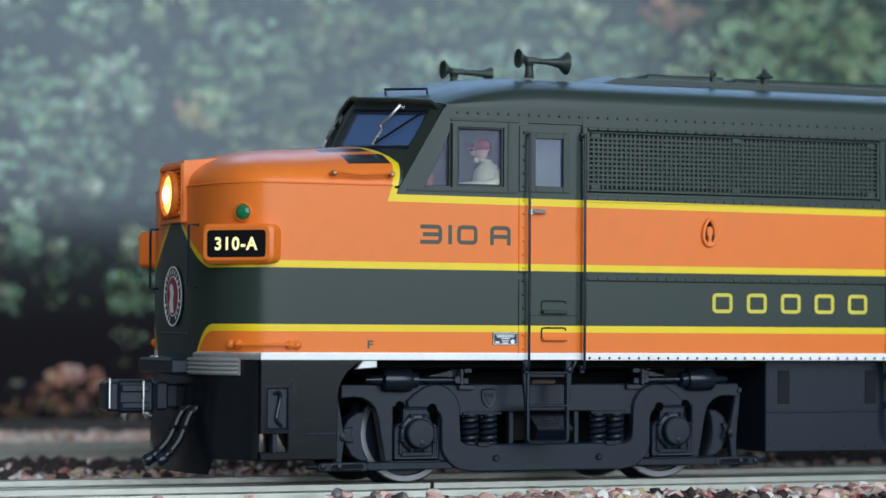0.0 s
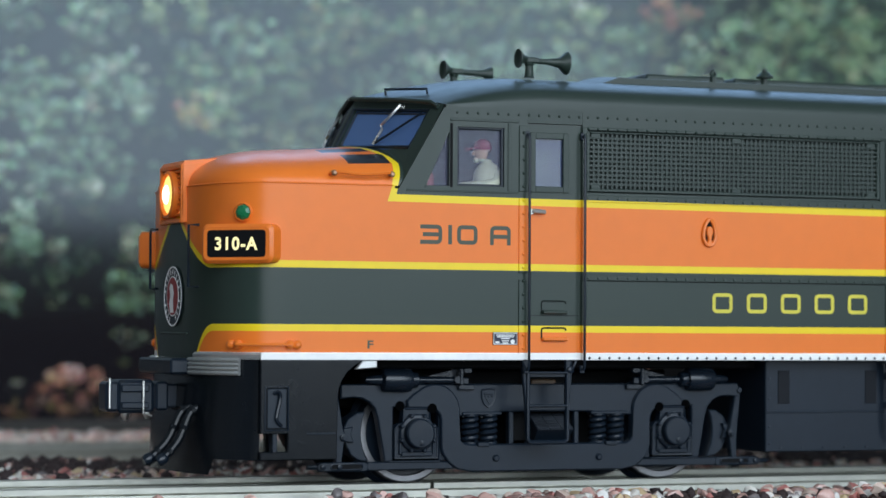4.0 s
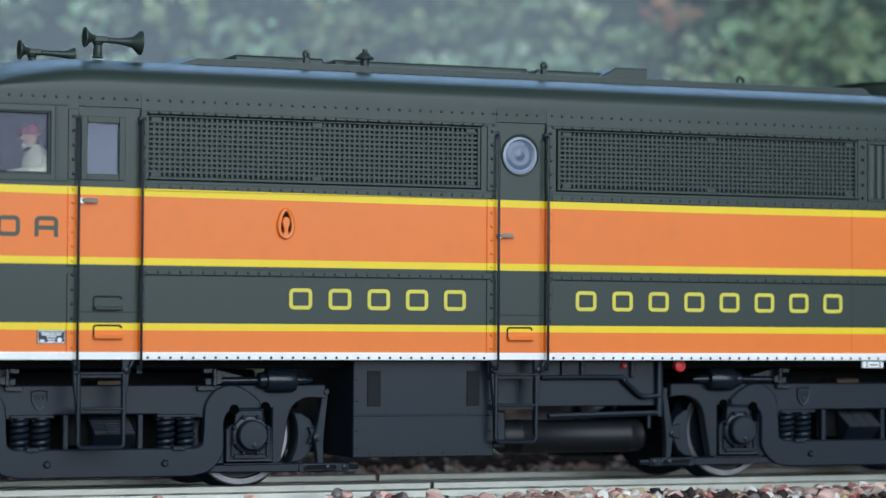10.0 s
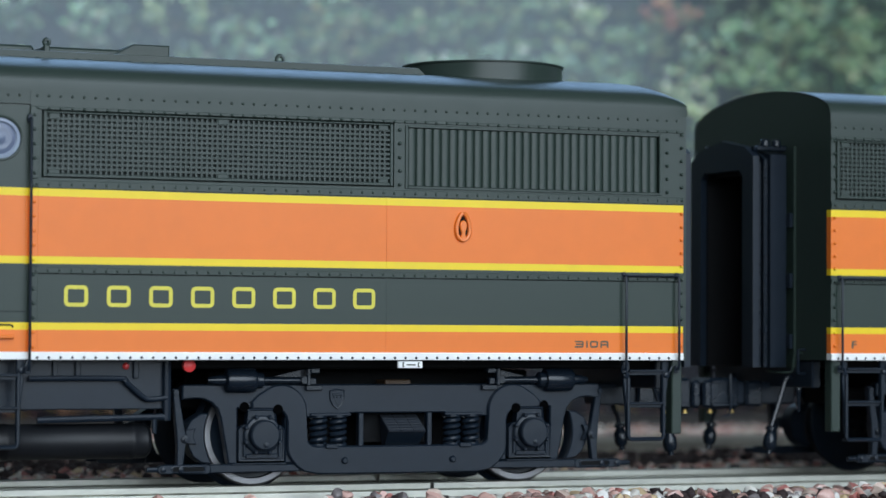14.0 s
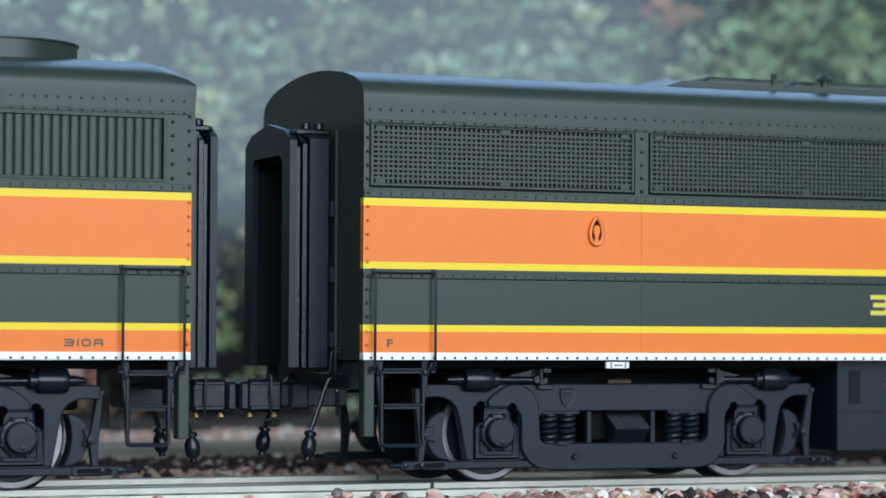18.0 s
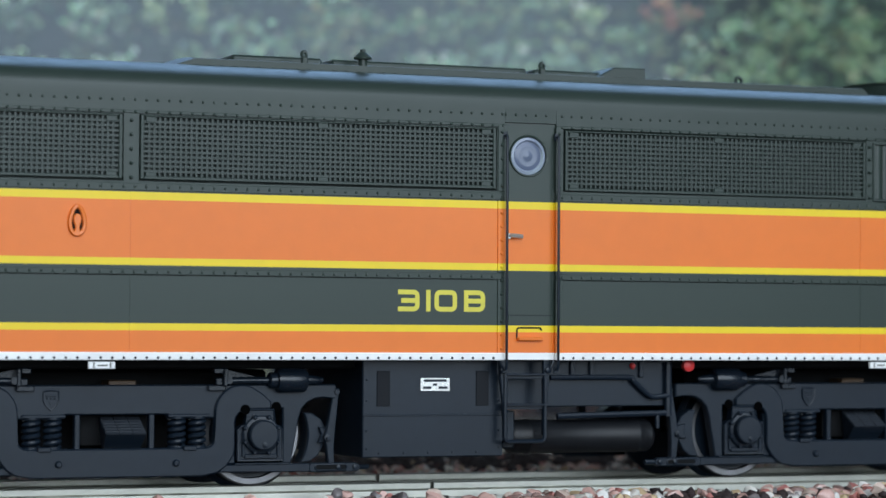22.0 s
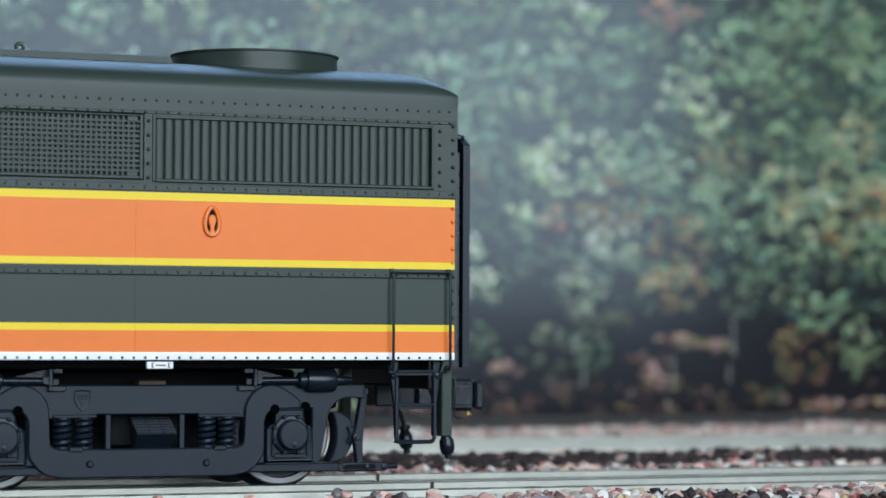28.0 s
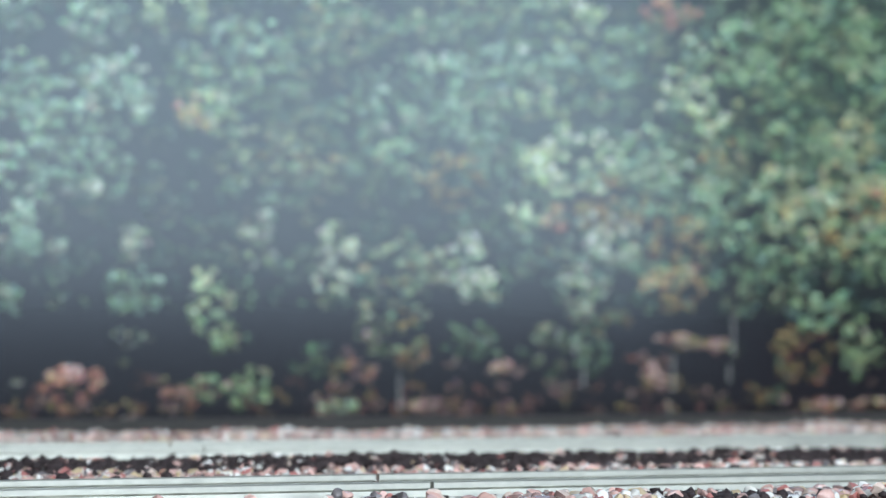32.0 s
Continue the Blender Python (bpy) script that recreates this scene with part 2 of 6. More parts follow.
# ---- the room ----
def room():
    g = G().box(-2000, 3000, -1990, 2490, -20, 0)
    tagged(part("ground", g, M_BOARD, None), "dark brown baseboard under the tracks", "ground", kind="structure")
    x0, x1, z0, z1 = [a * 1000 for a in WIN]
    g = G()
    for b in ((-2000, x0, 0, 2000), (x1, 3000, 0, 2000), (x0, x1, 0, z0), (x0, x1, z1, 2000)):
        g.box(b[0], b[1], -2000, -1900, b[2], b[3])
    tagged(part("wall_south", g, M_ROOM, None), "pale plain wall with a tall window", "wall", kind="structure")
    x0, x1, z0, z1 = [a * 1000 for a in WIN2]
    g = G()
    for b in ((-2000, x0, 0, 2000), (x1, 3000, 0, 2000), (x0, x1, 0, z0), (x0, x1, z1, 2000)):
        g.box(b[0], b[1], 2400, 2500, b[2], b[3])
    tagged(part("wall_north", g, M_ROOM, None), "plain wall with a high window", "wall", kind="structure")
    tagged(part("wall_west", G().box(-2000, -1900, -1900, 2400, 0, 2000), M_ROOM, None), "pale plain wall", "wall", kind="structure")
    tagged(part("wall_east", G().box(2900, 3000, -1900, 2400, 0, 2000), M_ROOM, None), "pale plain wall", "wall", kind="structure")
    tagged(part("ceiling", G().box(-2000, 3000, -2000, 2500, 2000, 2080), M_ROOM, None), "pale plain ceiling", "ceiling", kind="structure")
    x0, x1, z0, z1 = [a * 1000 for a in WIN]
    g = G()
    for b in ((x0, x0 + 40, z0, z1), (x1 - 40, x1, z0, z1), (x0 + 40, x1 - 40, z0, z0 + 40), (x0 + 40, x1 - 40, z1 - 40, z1)):
        g.box(b[0], b[1], -1985, -1945, b[2], b[3], 3)
    tagged(part("window_1", g, M_WHITE, None), "white window frame behind the camera", "window", kind="structure")


room()

# ---- tracks and ballast ----
TRACKS = (0.0, 99.0, 198.0)
rng = np.random.default_rng(7)


def track(yc, joints, x0, x1, label, metal=None):
    t = thing("model_track", label, "track", (0, yc * .001, RAIL * .001), "model tracks", "structure")
    prof = [(-1.15, -2.5), (1.15, -2.5), (1.15, -2.2), (.28, -1.85), (.25, -1.0), (.55, -.75), (.55, -.12), (.42, 0), (-.42, 0), (-.55, -.12), (-.55, -.75), (-.25, -1.0), (-.28, -1.85), (-1.15, -2.2)]
    ends = [x0] + list(joints) + [x1]
    for s in (-1, 1):
        for a, b in zip(ends, ends[1:]):
            rows = [[(x, s * 8.75 + y, z) for y, z in prof] for x in (a + .22, b - .22)]
            g = G().grid(rows, True)
            n = len(prof)
            g.f += [tuple(range(n)), tuple(range(2 * n - 1, n - 1, -1))]
            part("rail", g, metal or M_RAIL, t)
        for j in joints:
            g = G().box(j - 5, j + 5, s * 8.75 - 1.35, s * 8.75 - .35, -2.4, -1.7, .1).box(j - 5, j + 5, s * 8.75 + .35, s * 8.75 + 1.35, -2.4, -1.7, .1)
            part("rail_joiner", g, metal or M_RAIL, t, "folded metal rail joiner")
    g = G().box(-1.15, 1.15, -15, 15, -4.3, -2.5, .12)
    for s in (-1, 1):
        for e in (-1, 1):
            g.box(-.75, .75, s * 8.75 + e * 1.15 - .35, s * 8.75 + e * 1.15 + .35, -2.5, -1.55, .08)
    me = g.mesh("tie")
    x = x0 + 3
    while x < x1 - 2:
        part("tie", me, M_TIE, t, m=pose(x * .001, 0, 0))
        x += 6.15
    return t


track(TRACKS[0], (-111.5, 117.1, 345.7), -340, 620, "front model track with nickel silver rails on dark ties")
track(TRACKS[1], (-108, 120.4, 349), -340, 620, "second model track beside the front one")
track(TRACKS[2], (-91, 137.0, 366), -340, 620, "rear model track with dull rails at the backdrop's foot", M_RAIL_DULL)


def ballast(name, count, area, size, material, label, low, clump=None, fine=1, rough=.2, cuts=0):
    """Scattered stones as one mesh; low(x, y): height of the bed under them."""
    ico = bmesh.new()
    bmesh.ops.create_icosphere(ico, subdivisions=fine, radius=1)
    base = np.array([v.co[:] for v in ico.verts])
    tri = np.array([[v.index for v in f.verts] for f in ico.faces])
    ico.free()
    vs, fs = [], []
    x0, x1, y0, y1 = area
    shapes = []
    for _ in range(48 if cuts else 1):
        v = base.copy()
        for _ in range(cuts):
            q = rng.normal(size=3)
            q /= np.linalg.norm(q)
            v = v - np.outer(np.maximum(v @ q - rng.uniform(.42, .72), 0), q)
        shapes.append(v)
    for i in range(count):
        x, y = rng.uniform(x0, x1), rng.uniform(y0, y1)
        if clump is not None and clump(x, y) < rng.uniform():
            continue
        d = min(abs(y - c) for c in TRACKS)
        if abs(d - 8.75) < 1.9:
            continue
        s = size * rng.uniform(.55, 1.25)
        v = shapes[rng.integers(len(shapes))] * (s * rng.uniform(.65, 1.15, 3)) * rng.uniform(1 - rough, 1 + rough * .8, (len(base), 1))
        a, b = rng.uniform(0, 6.28, 2)
        ca, sa, cb, sb = math.cos(a), math.sin(a), math.cos(b), math.sin(b)
        v = v @ np.array([[ca, -sa, 0], [sa, ca, 0], [0, 0, 1]]) @ np.array([[1, 0, 0], [0, cb, -sb], [0, sb, cb]])
        v[:, 2] *= .85
        vs.append(v + (x, y, low(x, y) + s * rng.uniform(.05, .5)))
        fs.append(tri + len(base) * (len(vs) - 1))
    me = bpy.data.meshes.new(name)
    me.from_pydata((np.concatenate(vs) * .001).tolist(), [], np.concatenate(fs).tolist())
    me.materials.append(material)
    me.shade_smooth()
    if cuts:
        me.set_sharp_from_angle(angle=radians(28 if fine < 2 else 40))
    ob = new(name, me)
    return tagged(ob, label, "ballast", kind="stuff")


def bed(x, y):
    """Height of the ballast bed: up to the ties, humped between the tracks."""
    d = min(abs(y - c) for c in TRACKS)
    if d < 15:
        return RAIL - 3.2
    k = noise.noise((x * .06, y * .06, 3.0))
    return RAIL - 2.6 + .9 * k + min(1.0, (d - 15) / 10) * .5


def bed_sheet():
    g = G()
    xs = np.arange(-340, 621, 6.0)
    ys = np.arange(-60, 235, 3.0)
    g.grid([[(x, y, max(.3, (bed(x, y) - .6) if y > -45 else (bed(x, y) - .6) * (60 + y) / 15)) for y in ys] for x in xs])
    tagged(part("ballast_bed", g, M_BOARD, None), "dark glued bed of ballast between the tracks", "ballast", kind="structure")


bed_sheet()


def cinder(x, y):
    if 12 < y < 42:
        return .12
    if y < 74 and y > 40:
        return .85
    return .9 if noise.noise((x * .07, y * .12, 9.0)) > .02 else .06


shoulder = lambda x, y: bed(x, y) + .75 + .5 * noise.noise((x * .11, y * .11, 6.0))


def front_stones(x, y):
    """Share of stones before the front rail: sparse, thicker at one end, giving way to cinders between."""
    w = 2.5 * noise.noise((x * .2, y * .2, 8.0))
    return .10 if x < 104 else .16 if x + w < 124 else .75 if x + w < 137 else .16 if x + w < 155 else .60


def front_cinders(x, y):
    w = 2.5 * noise.noise((x * .2, y * .2, 8.0))
    return .03 if x + w < 135 else .8 if x + w < 155 else .12


ballast("ballast_stones", 2100, (60, 215, -31, -11.5), 1.08, M_GLASSY, "rounded white, pink and amber stones before the front rail", lambda x, y: shoulder(x, y) - .25, front_stones, 2, .12, 7)
ballast("cinder_clumps", 2600, (60, 215, -31, -11.5), .75, M_CLINKER, "dark reddish cinder clumps before the front rail", lambda x, y: shoulder(x, y) - .2, front_cinders, 1, .35)
ballast("ballast_stones", 22000, (40, 345, -10, 232), 1.15, M_STONE, "mixed pink, white and tan ballast stones", bed, None, 1, .1, 6)
ballast("cinder_clumps", 8500, (40, 345, -10, 100), .9, M_CLINKER, "dark reddish black cinder clumps among the ballast", lambda x, y: bed(x, y) + (1.0 if y < -10 else .35), cinder, 1, .3)
ballast("cinder_clumps", 3200, (40, 345, 42, 70), 1.0, M_CLINKER, "strip of dark cinders along the second track", lambda x, y: bed(x, y) + .5, lambda x, y: .95 if noise.noise((x * .05, y * .09, 4.0)) > -.18 else .1, 1, .3)
ballast("ballast_stones", 9000, (-330, 40, -50, 225), 1.5, M_STONE, "mixed ballast stones beyond the near stretch", bed)
ballast("ballast_stones", 9000, (345, 610, -50, 225), 1.5, M_STONE, "mixed ballast stones beyond the near stretch", bed)

# ---- printed backdrop ----
BACK_Y = 225.0


def paper_material():
    m = bpy.data.materials.new("printed_backdrop_paper")
    m.use_nodes = True
    nt = m.node_tree
    b = nt.nodes["Principled BSDF"]
    at = nt.nodes.new("ShaderNodeAttribute")
    at.attribute_name = "print"
    nt.links.new(at.outputs["Color"], b.inputs["Base Color"])
    b.inputs["Roughness"].default_value = .14
    b.inputs["Specular IOR Level"].default_value = .5
    b.inputs["Specular Tint"].default_value = (.74, .86, 1.0, 1)
    return m


M_PAPER = paper_material()


def backdrop():
    """A printed sheet of autumn woodland: dark ground, and leaf dabs in clumps, lighter above and sparser below."""
    b = thing("backdrop_print", "glossy printed backdrop of green autumn woodland behind the tracks", "backdrop", kind="structure")
    z0 = RAIL - 1.4
    g = G()
    xs, zs = np.arange(-320, 601, 4.0), np.append(np.arange(z0, 150, 2.5), 150.0)
    g.grid([[(x, BACK_Y, z) for z in zs] for x in xs])
    me = g.mesh("paper_sheet")
    c = []
    for x in xs:
        for z in zs:
            # printed ground tone, lightened upwards and towards +x to add to the glare haze
            n = noise.noise((x * .02, z * .03, 0)) * .5 + .5
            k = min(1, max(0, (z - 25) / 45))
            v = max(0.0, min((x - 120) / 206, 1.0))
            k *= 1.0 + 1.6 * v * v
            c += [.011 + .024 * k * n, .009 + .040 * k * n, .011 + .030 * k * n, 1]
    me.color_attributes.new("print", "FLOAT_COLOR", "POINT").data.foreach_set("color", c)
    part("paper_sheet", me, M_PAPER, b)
    part("card_backing", G().box(-320, 600, BACK_Y + .4, BACK_Y + 3, z0, 150), M_BOARD, b, "card backing")
    r = np.random.default_rng(21)
    pal = {"teal": (.32, .50, .32), "green": (.28, .43, .24), "olive": (.36, .42, .24), "lime": (.50, .66, .34), "deep": (.14, .24, .18),
           "pale": (.50, .56, .40), "rust": (.56, .26, .18), "gold": (.52, .38, .17), "pink": (.60, .38, .32)}
    clumps = []
    # far fill between the trees, dim and mixed
    ks = ("teal", "green", "olive", "deep")
    for x in np.arange(-300, 585, 7.5):
        for z in np.arange(36, 140, 7.0):
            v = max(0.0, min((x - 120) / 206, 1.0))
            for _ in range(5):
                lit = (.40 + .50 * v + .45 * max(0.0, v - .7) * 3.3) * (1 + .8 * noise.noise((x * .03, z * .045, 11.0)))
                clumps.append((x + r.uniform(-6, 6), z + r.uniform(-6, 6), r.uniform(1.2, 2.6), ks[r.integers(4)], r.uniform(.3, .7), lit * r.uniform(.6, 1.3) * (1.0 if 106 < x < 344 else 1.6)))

    def stand(kind, crowns):
        """Crowns of one colour: middle (along, up), half width, half height, brightness. Ragged clumps, lit from above."""
        near = {"teal": ("green", "pale"), "green": ("deep", "olive"), "lime": ("green", "olive"), "pale": ("lime", "olive"), "olive": ("green", "gold"), "gold": ("olive", "rust"), "rust": ("pink", "gold"), "pink": ("rust", "gold")}[kind]
        for x, z, w, h, b in crowns:
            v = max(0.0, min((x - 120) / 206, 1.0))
            tone = (1.8 - .8 * v + 1.9 * v * v) * (1.0 if z > 28 else .62)      # leaf colour raised towards +x, making up for missing window glare; dimmer low down
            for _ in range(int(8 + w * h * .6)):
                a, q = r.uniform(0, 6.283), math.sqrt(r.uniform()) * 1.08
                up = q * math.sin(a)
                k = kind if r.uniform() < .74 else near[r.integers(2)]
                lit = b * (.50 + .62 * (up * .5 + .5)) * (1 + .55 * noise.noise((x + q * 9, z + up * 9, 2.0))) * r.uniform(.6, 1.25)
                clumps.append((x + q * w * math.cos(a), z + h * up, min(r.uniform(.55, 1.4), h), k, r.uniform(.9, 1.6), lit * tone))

    stand("teal", ((123, 74, 6.9, 6.8, 0.8), (137, 70, 13.0, 9.7, 1), (147, 76, 4.8, 5.2, 1.05), (127, 58, 8.1, 6.8, 0.9), (140, 57, 7.1, 5.7, 0.75), (124, 46, 4.0, 5.6, 0.9), (129, 41, 4.6, 2.8, 0.7), (139, 88, 6.5, 4.6, 0.9), (123, 88, 5.2, 3.4, 0.6), (173, 84, 9.3, 5.9, 0.85), (203, 71, 6.5, 4.8, 0.8), (215, 80, 7.2, 4.8, 0.95), (231, 80, 8.0, 7.3, 0.85), (220, 70, 7.9, 6.1, 0.9), (227, 64, 6.7, 4.3, 0.55), (148, 33, 6.6, 4.6, 0.75), (122, 31, 2.5, 3.4, 0.7), (242, 82, 5.4, 4.9, 0.85)))
    stand("green", ((167, 75, 7.4, 7.0, 0.75), (177, 75, 8.7, 5.9, 0.6), (184, 83, 6.3, 4.7, 0.5), (193, 68, 7.6, 4.8, 0.65), (212, 88, 9.8, 5.4, 0.65), (204, 59, 9.0, 6.0, 0.75), (226, 91, 8.0, 5.5, 0.55), (253, 79, 6.9, 6.8, 0.75), (265, 63, 8.4, 6.9, 0.95), (285, 86, 10.8, 7.6, 0.85), (298, 79, 8.8, 6.4, 0.75), (313, 93, 12.0, 7.1, 0.75), (322, 83, 6.0, 7.8, 0.85), (304, 68, 10.3, 6.4, 0.75), (272, 57, 9.9, 5.6, 0.85), (286, 51, 10.1, 7.6, 0.85)))
    stand("green", ((223, 23, 7.3, 3.6, 0.5), (250, 20, 5.5, 4.3, 0.6), (308, 31, 7.4, 5.1, 0.75), (294, 39, 8.7, 5.1, 0.5), (261, 87, 7.0, 5.6, 0.55), (189, 91, 6.3, 3.6, 0.6), (238, 92, 5.4, 4.9, 0.6), (323, 44, 6.0, 7.8, 0.7), (187, 19, 5.0, 3.5, 0.5), (160, 77, 4.9, 5.8, 0.6), (299, 93, 7.3, 6.4, 0.7)))
    stand("lime", ((157, 90, 7.3, 4.1, 0.9), (164, 69, 5.5, 4.7, 0.75), (247, 93, 6.9, 6.2, 0.85), (239, 74, 5.4, 3.7, 0.85), (247, 62, 9.6, 7.4, 1.3), (236, 61, 4.0, 3.1, 1.1), (235, 50, 5.1, 2.7, 1.1), (273, 78, 6.4, 5.0, 1.15), (280, 73, 4.3, 4.4, 1.1), (164, 31, 4.3, 6.4, 0.8), (167, 23, 3.0, 3.5, 0.8), (163, 13, 4.9, 2.1, 0.9), (173, 13, 4.3, 4.4, 0.9), (319, 21, 5.2, 7.1, 0.6)))
    stand("pale", ((148, 43, 2.1, 4.6, 0.8), (175, 44, 4.0, 5.6, 0.85), (192, 43, 3.8, 4.3, 1.05), (191, 36, 4.0, 4.0, 0.9), (221, 40, 5.9, 5.4, 1.1), (224, 34, 4.2, 3.4, 0.95), (249, 34, 5.5, 4.9, 0.75), (255, 45, 7.6, 6.2, 0.85), (191, 9, 5.1, 1.4, 0.9), (139, 54, 1.2, 1.1, 1.5)))
    stand("olive", ((194, 88, 8.9, 7.2, 0.75), (175, 61, 9.9, 5.9, 0.6), (187, 59, 8.8, 4.7, 0.6), (205, 38, 7.7, 5.4, 0.75), (204, 26, 7.7, 6.6, 0.8), (241, 21, 4.1, 4.9, 0.6), (253, 28, 6.2, 3.1, 0.45), (307, 49, 11.1, 7.7, 0.95), (316, 69, 8.2, 5.8, 0.75), (301, 58, 8.8, 5.1, 0.75), (316, 60, 8.2, 5.2, 0.75), (184, 66, 7.5, 4.7, 0.45), (282, 64, 6.4, 7.6, 0.65)))
    stand("gold", ((160, 69, 4.2, 4.6, 1), (271, 35, 8.5, 5.6, 0.7), (304, 20, 7.1, 6.1, 0.5), (322, 55, 6.0, 5.8, 0.8), (208, 20, 3.9, 2.2, 0.8), (218, 57, 7.2, 6.0, 0.5), (254, 53, 9.7, 5.6, 0.55), (272, 45, 7.1, 5.0, 0.5)))
    stand("rust", ((270, 95, 7.1, 3.5, 0.6), (135, 13, 7.0, 4.3, 1.3), (157, 12, 2.6, 1.2, 0.8), (242, 50, 2.7, 3.1, 0.7)))
    stand("pink", ((196, 16, 5.1, 2.4, 0.8), (212, 9, 5.8, 1.1, 1), (231, 17, 4.0, 1.0, 0.9), (272, 23, 5.6, 1.5, 0.8), (265, 15, 5.6, 2.7, 1), (281, 22, 2.8, 1.3, 0.8), (314, 9, 11.2, 1.0, 1.1), (157, 12, 3.0, 0.9, 0.7), (265, 19, 5.6, 1.0, 0.5)))
    for i in range(90):
        clumps.append((r.uniform(-310, 590), r.uniform(10, 26), r.uniform(1, 2.6), ("green", "olive", "pink", "pale")[r.integers(4)], r.uniform(.1, .4), .9))
    # fallen leaves in bands along the wood's foot
    for i in range(150):
        clumps.append((r.uniform(120, 340), r.uniform(7.5, 15) if i % 3 else r.uniform(7, 9), r.uniform(.8, 2.4), ("pink", "rust", "pink", "gold")[r.integers(4)], .25, r.uniform(.3, .75)))
    vs, fs, cs = [], [], []
    base = np.arange(5) * 1.2566
    for cx, cz, s, k, d, lit in clumps:
        m = int(46 * d * (s / 4) ** 1.6) + 6
        a, q = r.uniform(0, 6.283, m), np.sqrt(r.uniform(size=m)) * s
        x, z = cx + q * np.cos(a) * 1.15, cz + q * np.sin(a) * .85
        keep = (z > z0 + 1.2) & (z < 149)
        x, z = x[keep], z[keep]
        m = len(x)
        if not m:
            continue
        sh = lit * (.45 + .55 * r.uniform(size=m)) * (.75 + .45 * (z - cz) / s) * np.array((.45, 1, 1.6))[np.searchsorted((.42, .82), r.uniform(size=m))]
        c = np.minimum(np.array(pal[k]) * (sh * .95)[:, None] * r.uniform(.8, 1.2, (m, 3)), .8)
        rad = r.uniform(.25, .60, (m, 1)) * r.uniform(.6, 1.2, (m, 5))
        t = r.uniform(0, 6.283, (m, 1)) + base
        y = np.repeat(BACK_Y - r.uniform(.02, .12, (m, 1)), 5, 1)
        n = len(vs)
        vs += np.stack((x[:, None] + rad * np.cos(t), y, z[:, None] + rad * np.sin(t) * .8), 2).reshape(-1, 3).tolist()
        cs += np.repeat(np.hstack((c, np.ones((m, 1)))), 5, 0).ravel().tolist()
        fs += [tuple(range(n + 5 * i, n + 5 * i + 5)) for i in range(m)]
    for x, za, zb in ((286, 20, 29), (285, 14, 18), (271, 12, 20), (270, 6.5, 10), (247, 20, 24), (249, 13, 18), (206, 8, 16), (243, 23, 26)):
        n = len(vs)
        vs += [(x - .25, BACK_Y - .1, za), (x + .25, BACK_Y - .1, za), (x + .18, BACK_Y - .1, zb), (x - .18, BACK_Y - .1, zb)]
        cs += [.24, .24, .22, 1] * 4
        fs.append((n, n + 1, n + 2, n + 3))
    g = G()
    g.v, g.f = vs, fs
    me = g.mesh("printed_leaves", 0, 0)
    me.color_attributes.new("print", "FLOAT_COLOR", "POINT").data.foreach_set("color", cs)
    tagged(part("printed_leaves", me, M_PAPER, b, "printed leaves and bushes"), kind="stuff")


backdrop()


# ---- locomotives ----
SIDE = 17.5
PROFILE = [(-17.5, 43.0), (-17.5, 43.95), (-17.47, 44.15), (-17.4, 44.42), (-17.26, 44.75), (-17.05, 45.1), (-16.7, 45.42), (-16.15, 45.7), (-15.5, 45.97), (-14.6, 46.3), (-13.3, 46.67), (-11.4, 47.06), (-9.3, 47.38), (-6, 47.76), (-3.2, 47.97), (0, 48.05)]
PROFILE = PROFILE + [(-y, z) for y, z in PROFILE[-2::-1]]


def wall_with(g, x0, x1, z0, z1, holes, y=-SIDE, th=1.0):
    """A flat side sheet with rectangular openings (x0, x1, z0, z1), in one skin."""
    xs = sorted({x0, x1, *[h[0] for h in holes], *[h[1] for h in holes]})
    zs = sorted({z0, z1, *[h[2] for h in holes], *[h[3] for h in holes]})
    solid = {(i, k) for i in range(len(xs) - 1) for k in range(len(zs) - 1)
             if not any(h[0] <= xs[i] and xs[i + 1] <= h[1] and h[2] <= zs[k] and zs[k + 1] <= h[3] for h in holes)}
    n, m = len(zs), len(xs) * len(zs)
    vs = [(x, yy, z) for yy in (y, y + th) for x in xs for z in zs]
    v = lambda i, k, b: b * m + i * n + k
    fs = []
    for i, k in solid:
        fs += [(v(i, k, 0), v(i + 1, k, 0), v(i + 1, k + 1, 0), v(i, k + 1, 0)), (v(i, k + 1, 1), v(i + 1, k + 1, 1), v(i + 1, k, 1), v(i, k, 1))]
        for (di, dk), (a, b) in (((-1, 0), ((i, k + 1), (i, k))), ((1, 0), ((i + 1, k), (i + 1, k + 1))), ((0, -1), ((i, k), (i + 1, k))), ((0, 1), ((i + 1, k + 1), (i, k + 1)))):
            if (i + di, k + dk) not in solid:
                fs.append((v(*b, 0), v(*a, 0), v(*a, 1), v(*b, 1)))
    g.add(vs, fs)


def far_side(ob):
    """The same part mirrored on the far side."""
    o = ob.copy()
    scene.collection.objects.link(o)
    o.matrix_basis = Matrix.Diagonal((1, -1, 1, 1)) @ ob.matrix_basis
    return o


def rivets(unit, liv, ox, rows, name="rivet_strip", label=""):
    """rows: (x0, x1, z) or (x, None, z0, z1) lines of rivets."""
    for row in rows:
        g = G()
        if row[1] is not None:
            x = row[0]
            while x <= row[1]:
                g.rivet(x, -SIDE - (row[3] if len(row) > 3 else .12), row[2], .18)
                x += 1.28
        else:
            z = row[2]
            while z <= row[3]:
                g.rivet(row[0], -SIDE - .12, z)
                z += 1.55
        tagged(part(name, g, liv, unit, label, ox, smooth=60), kind="stuff")


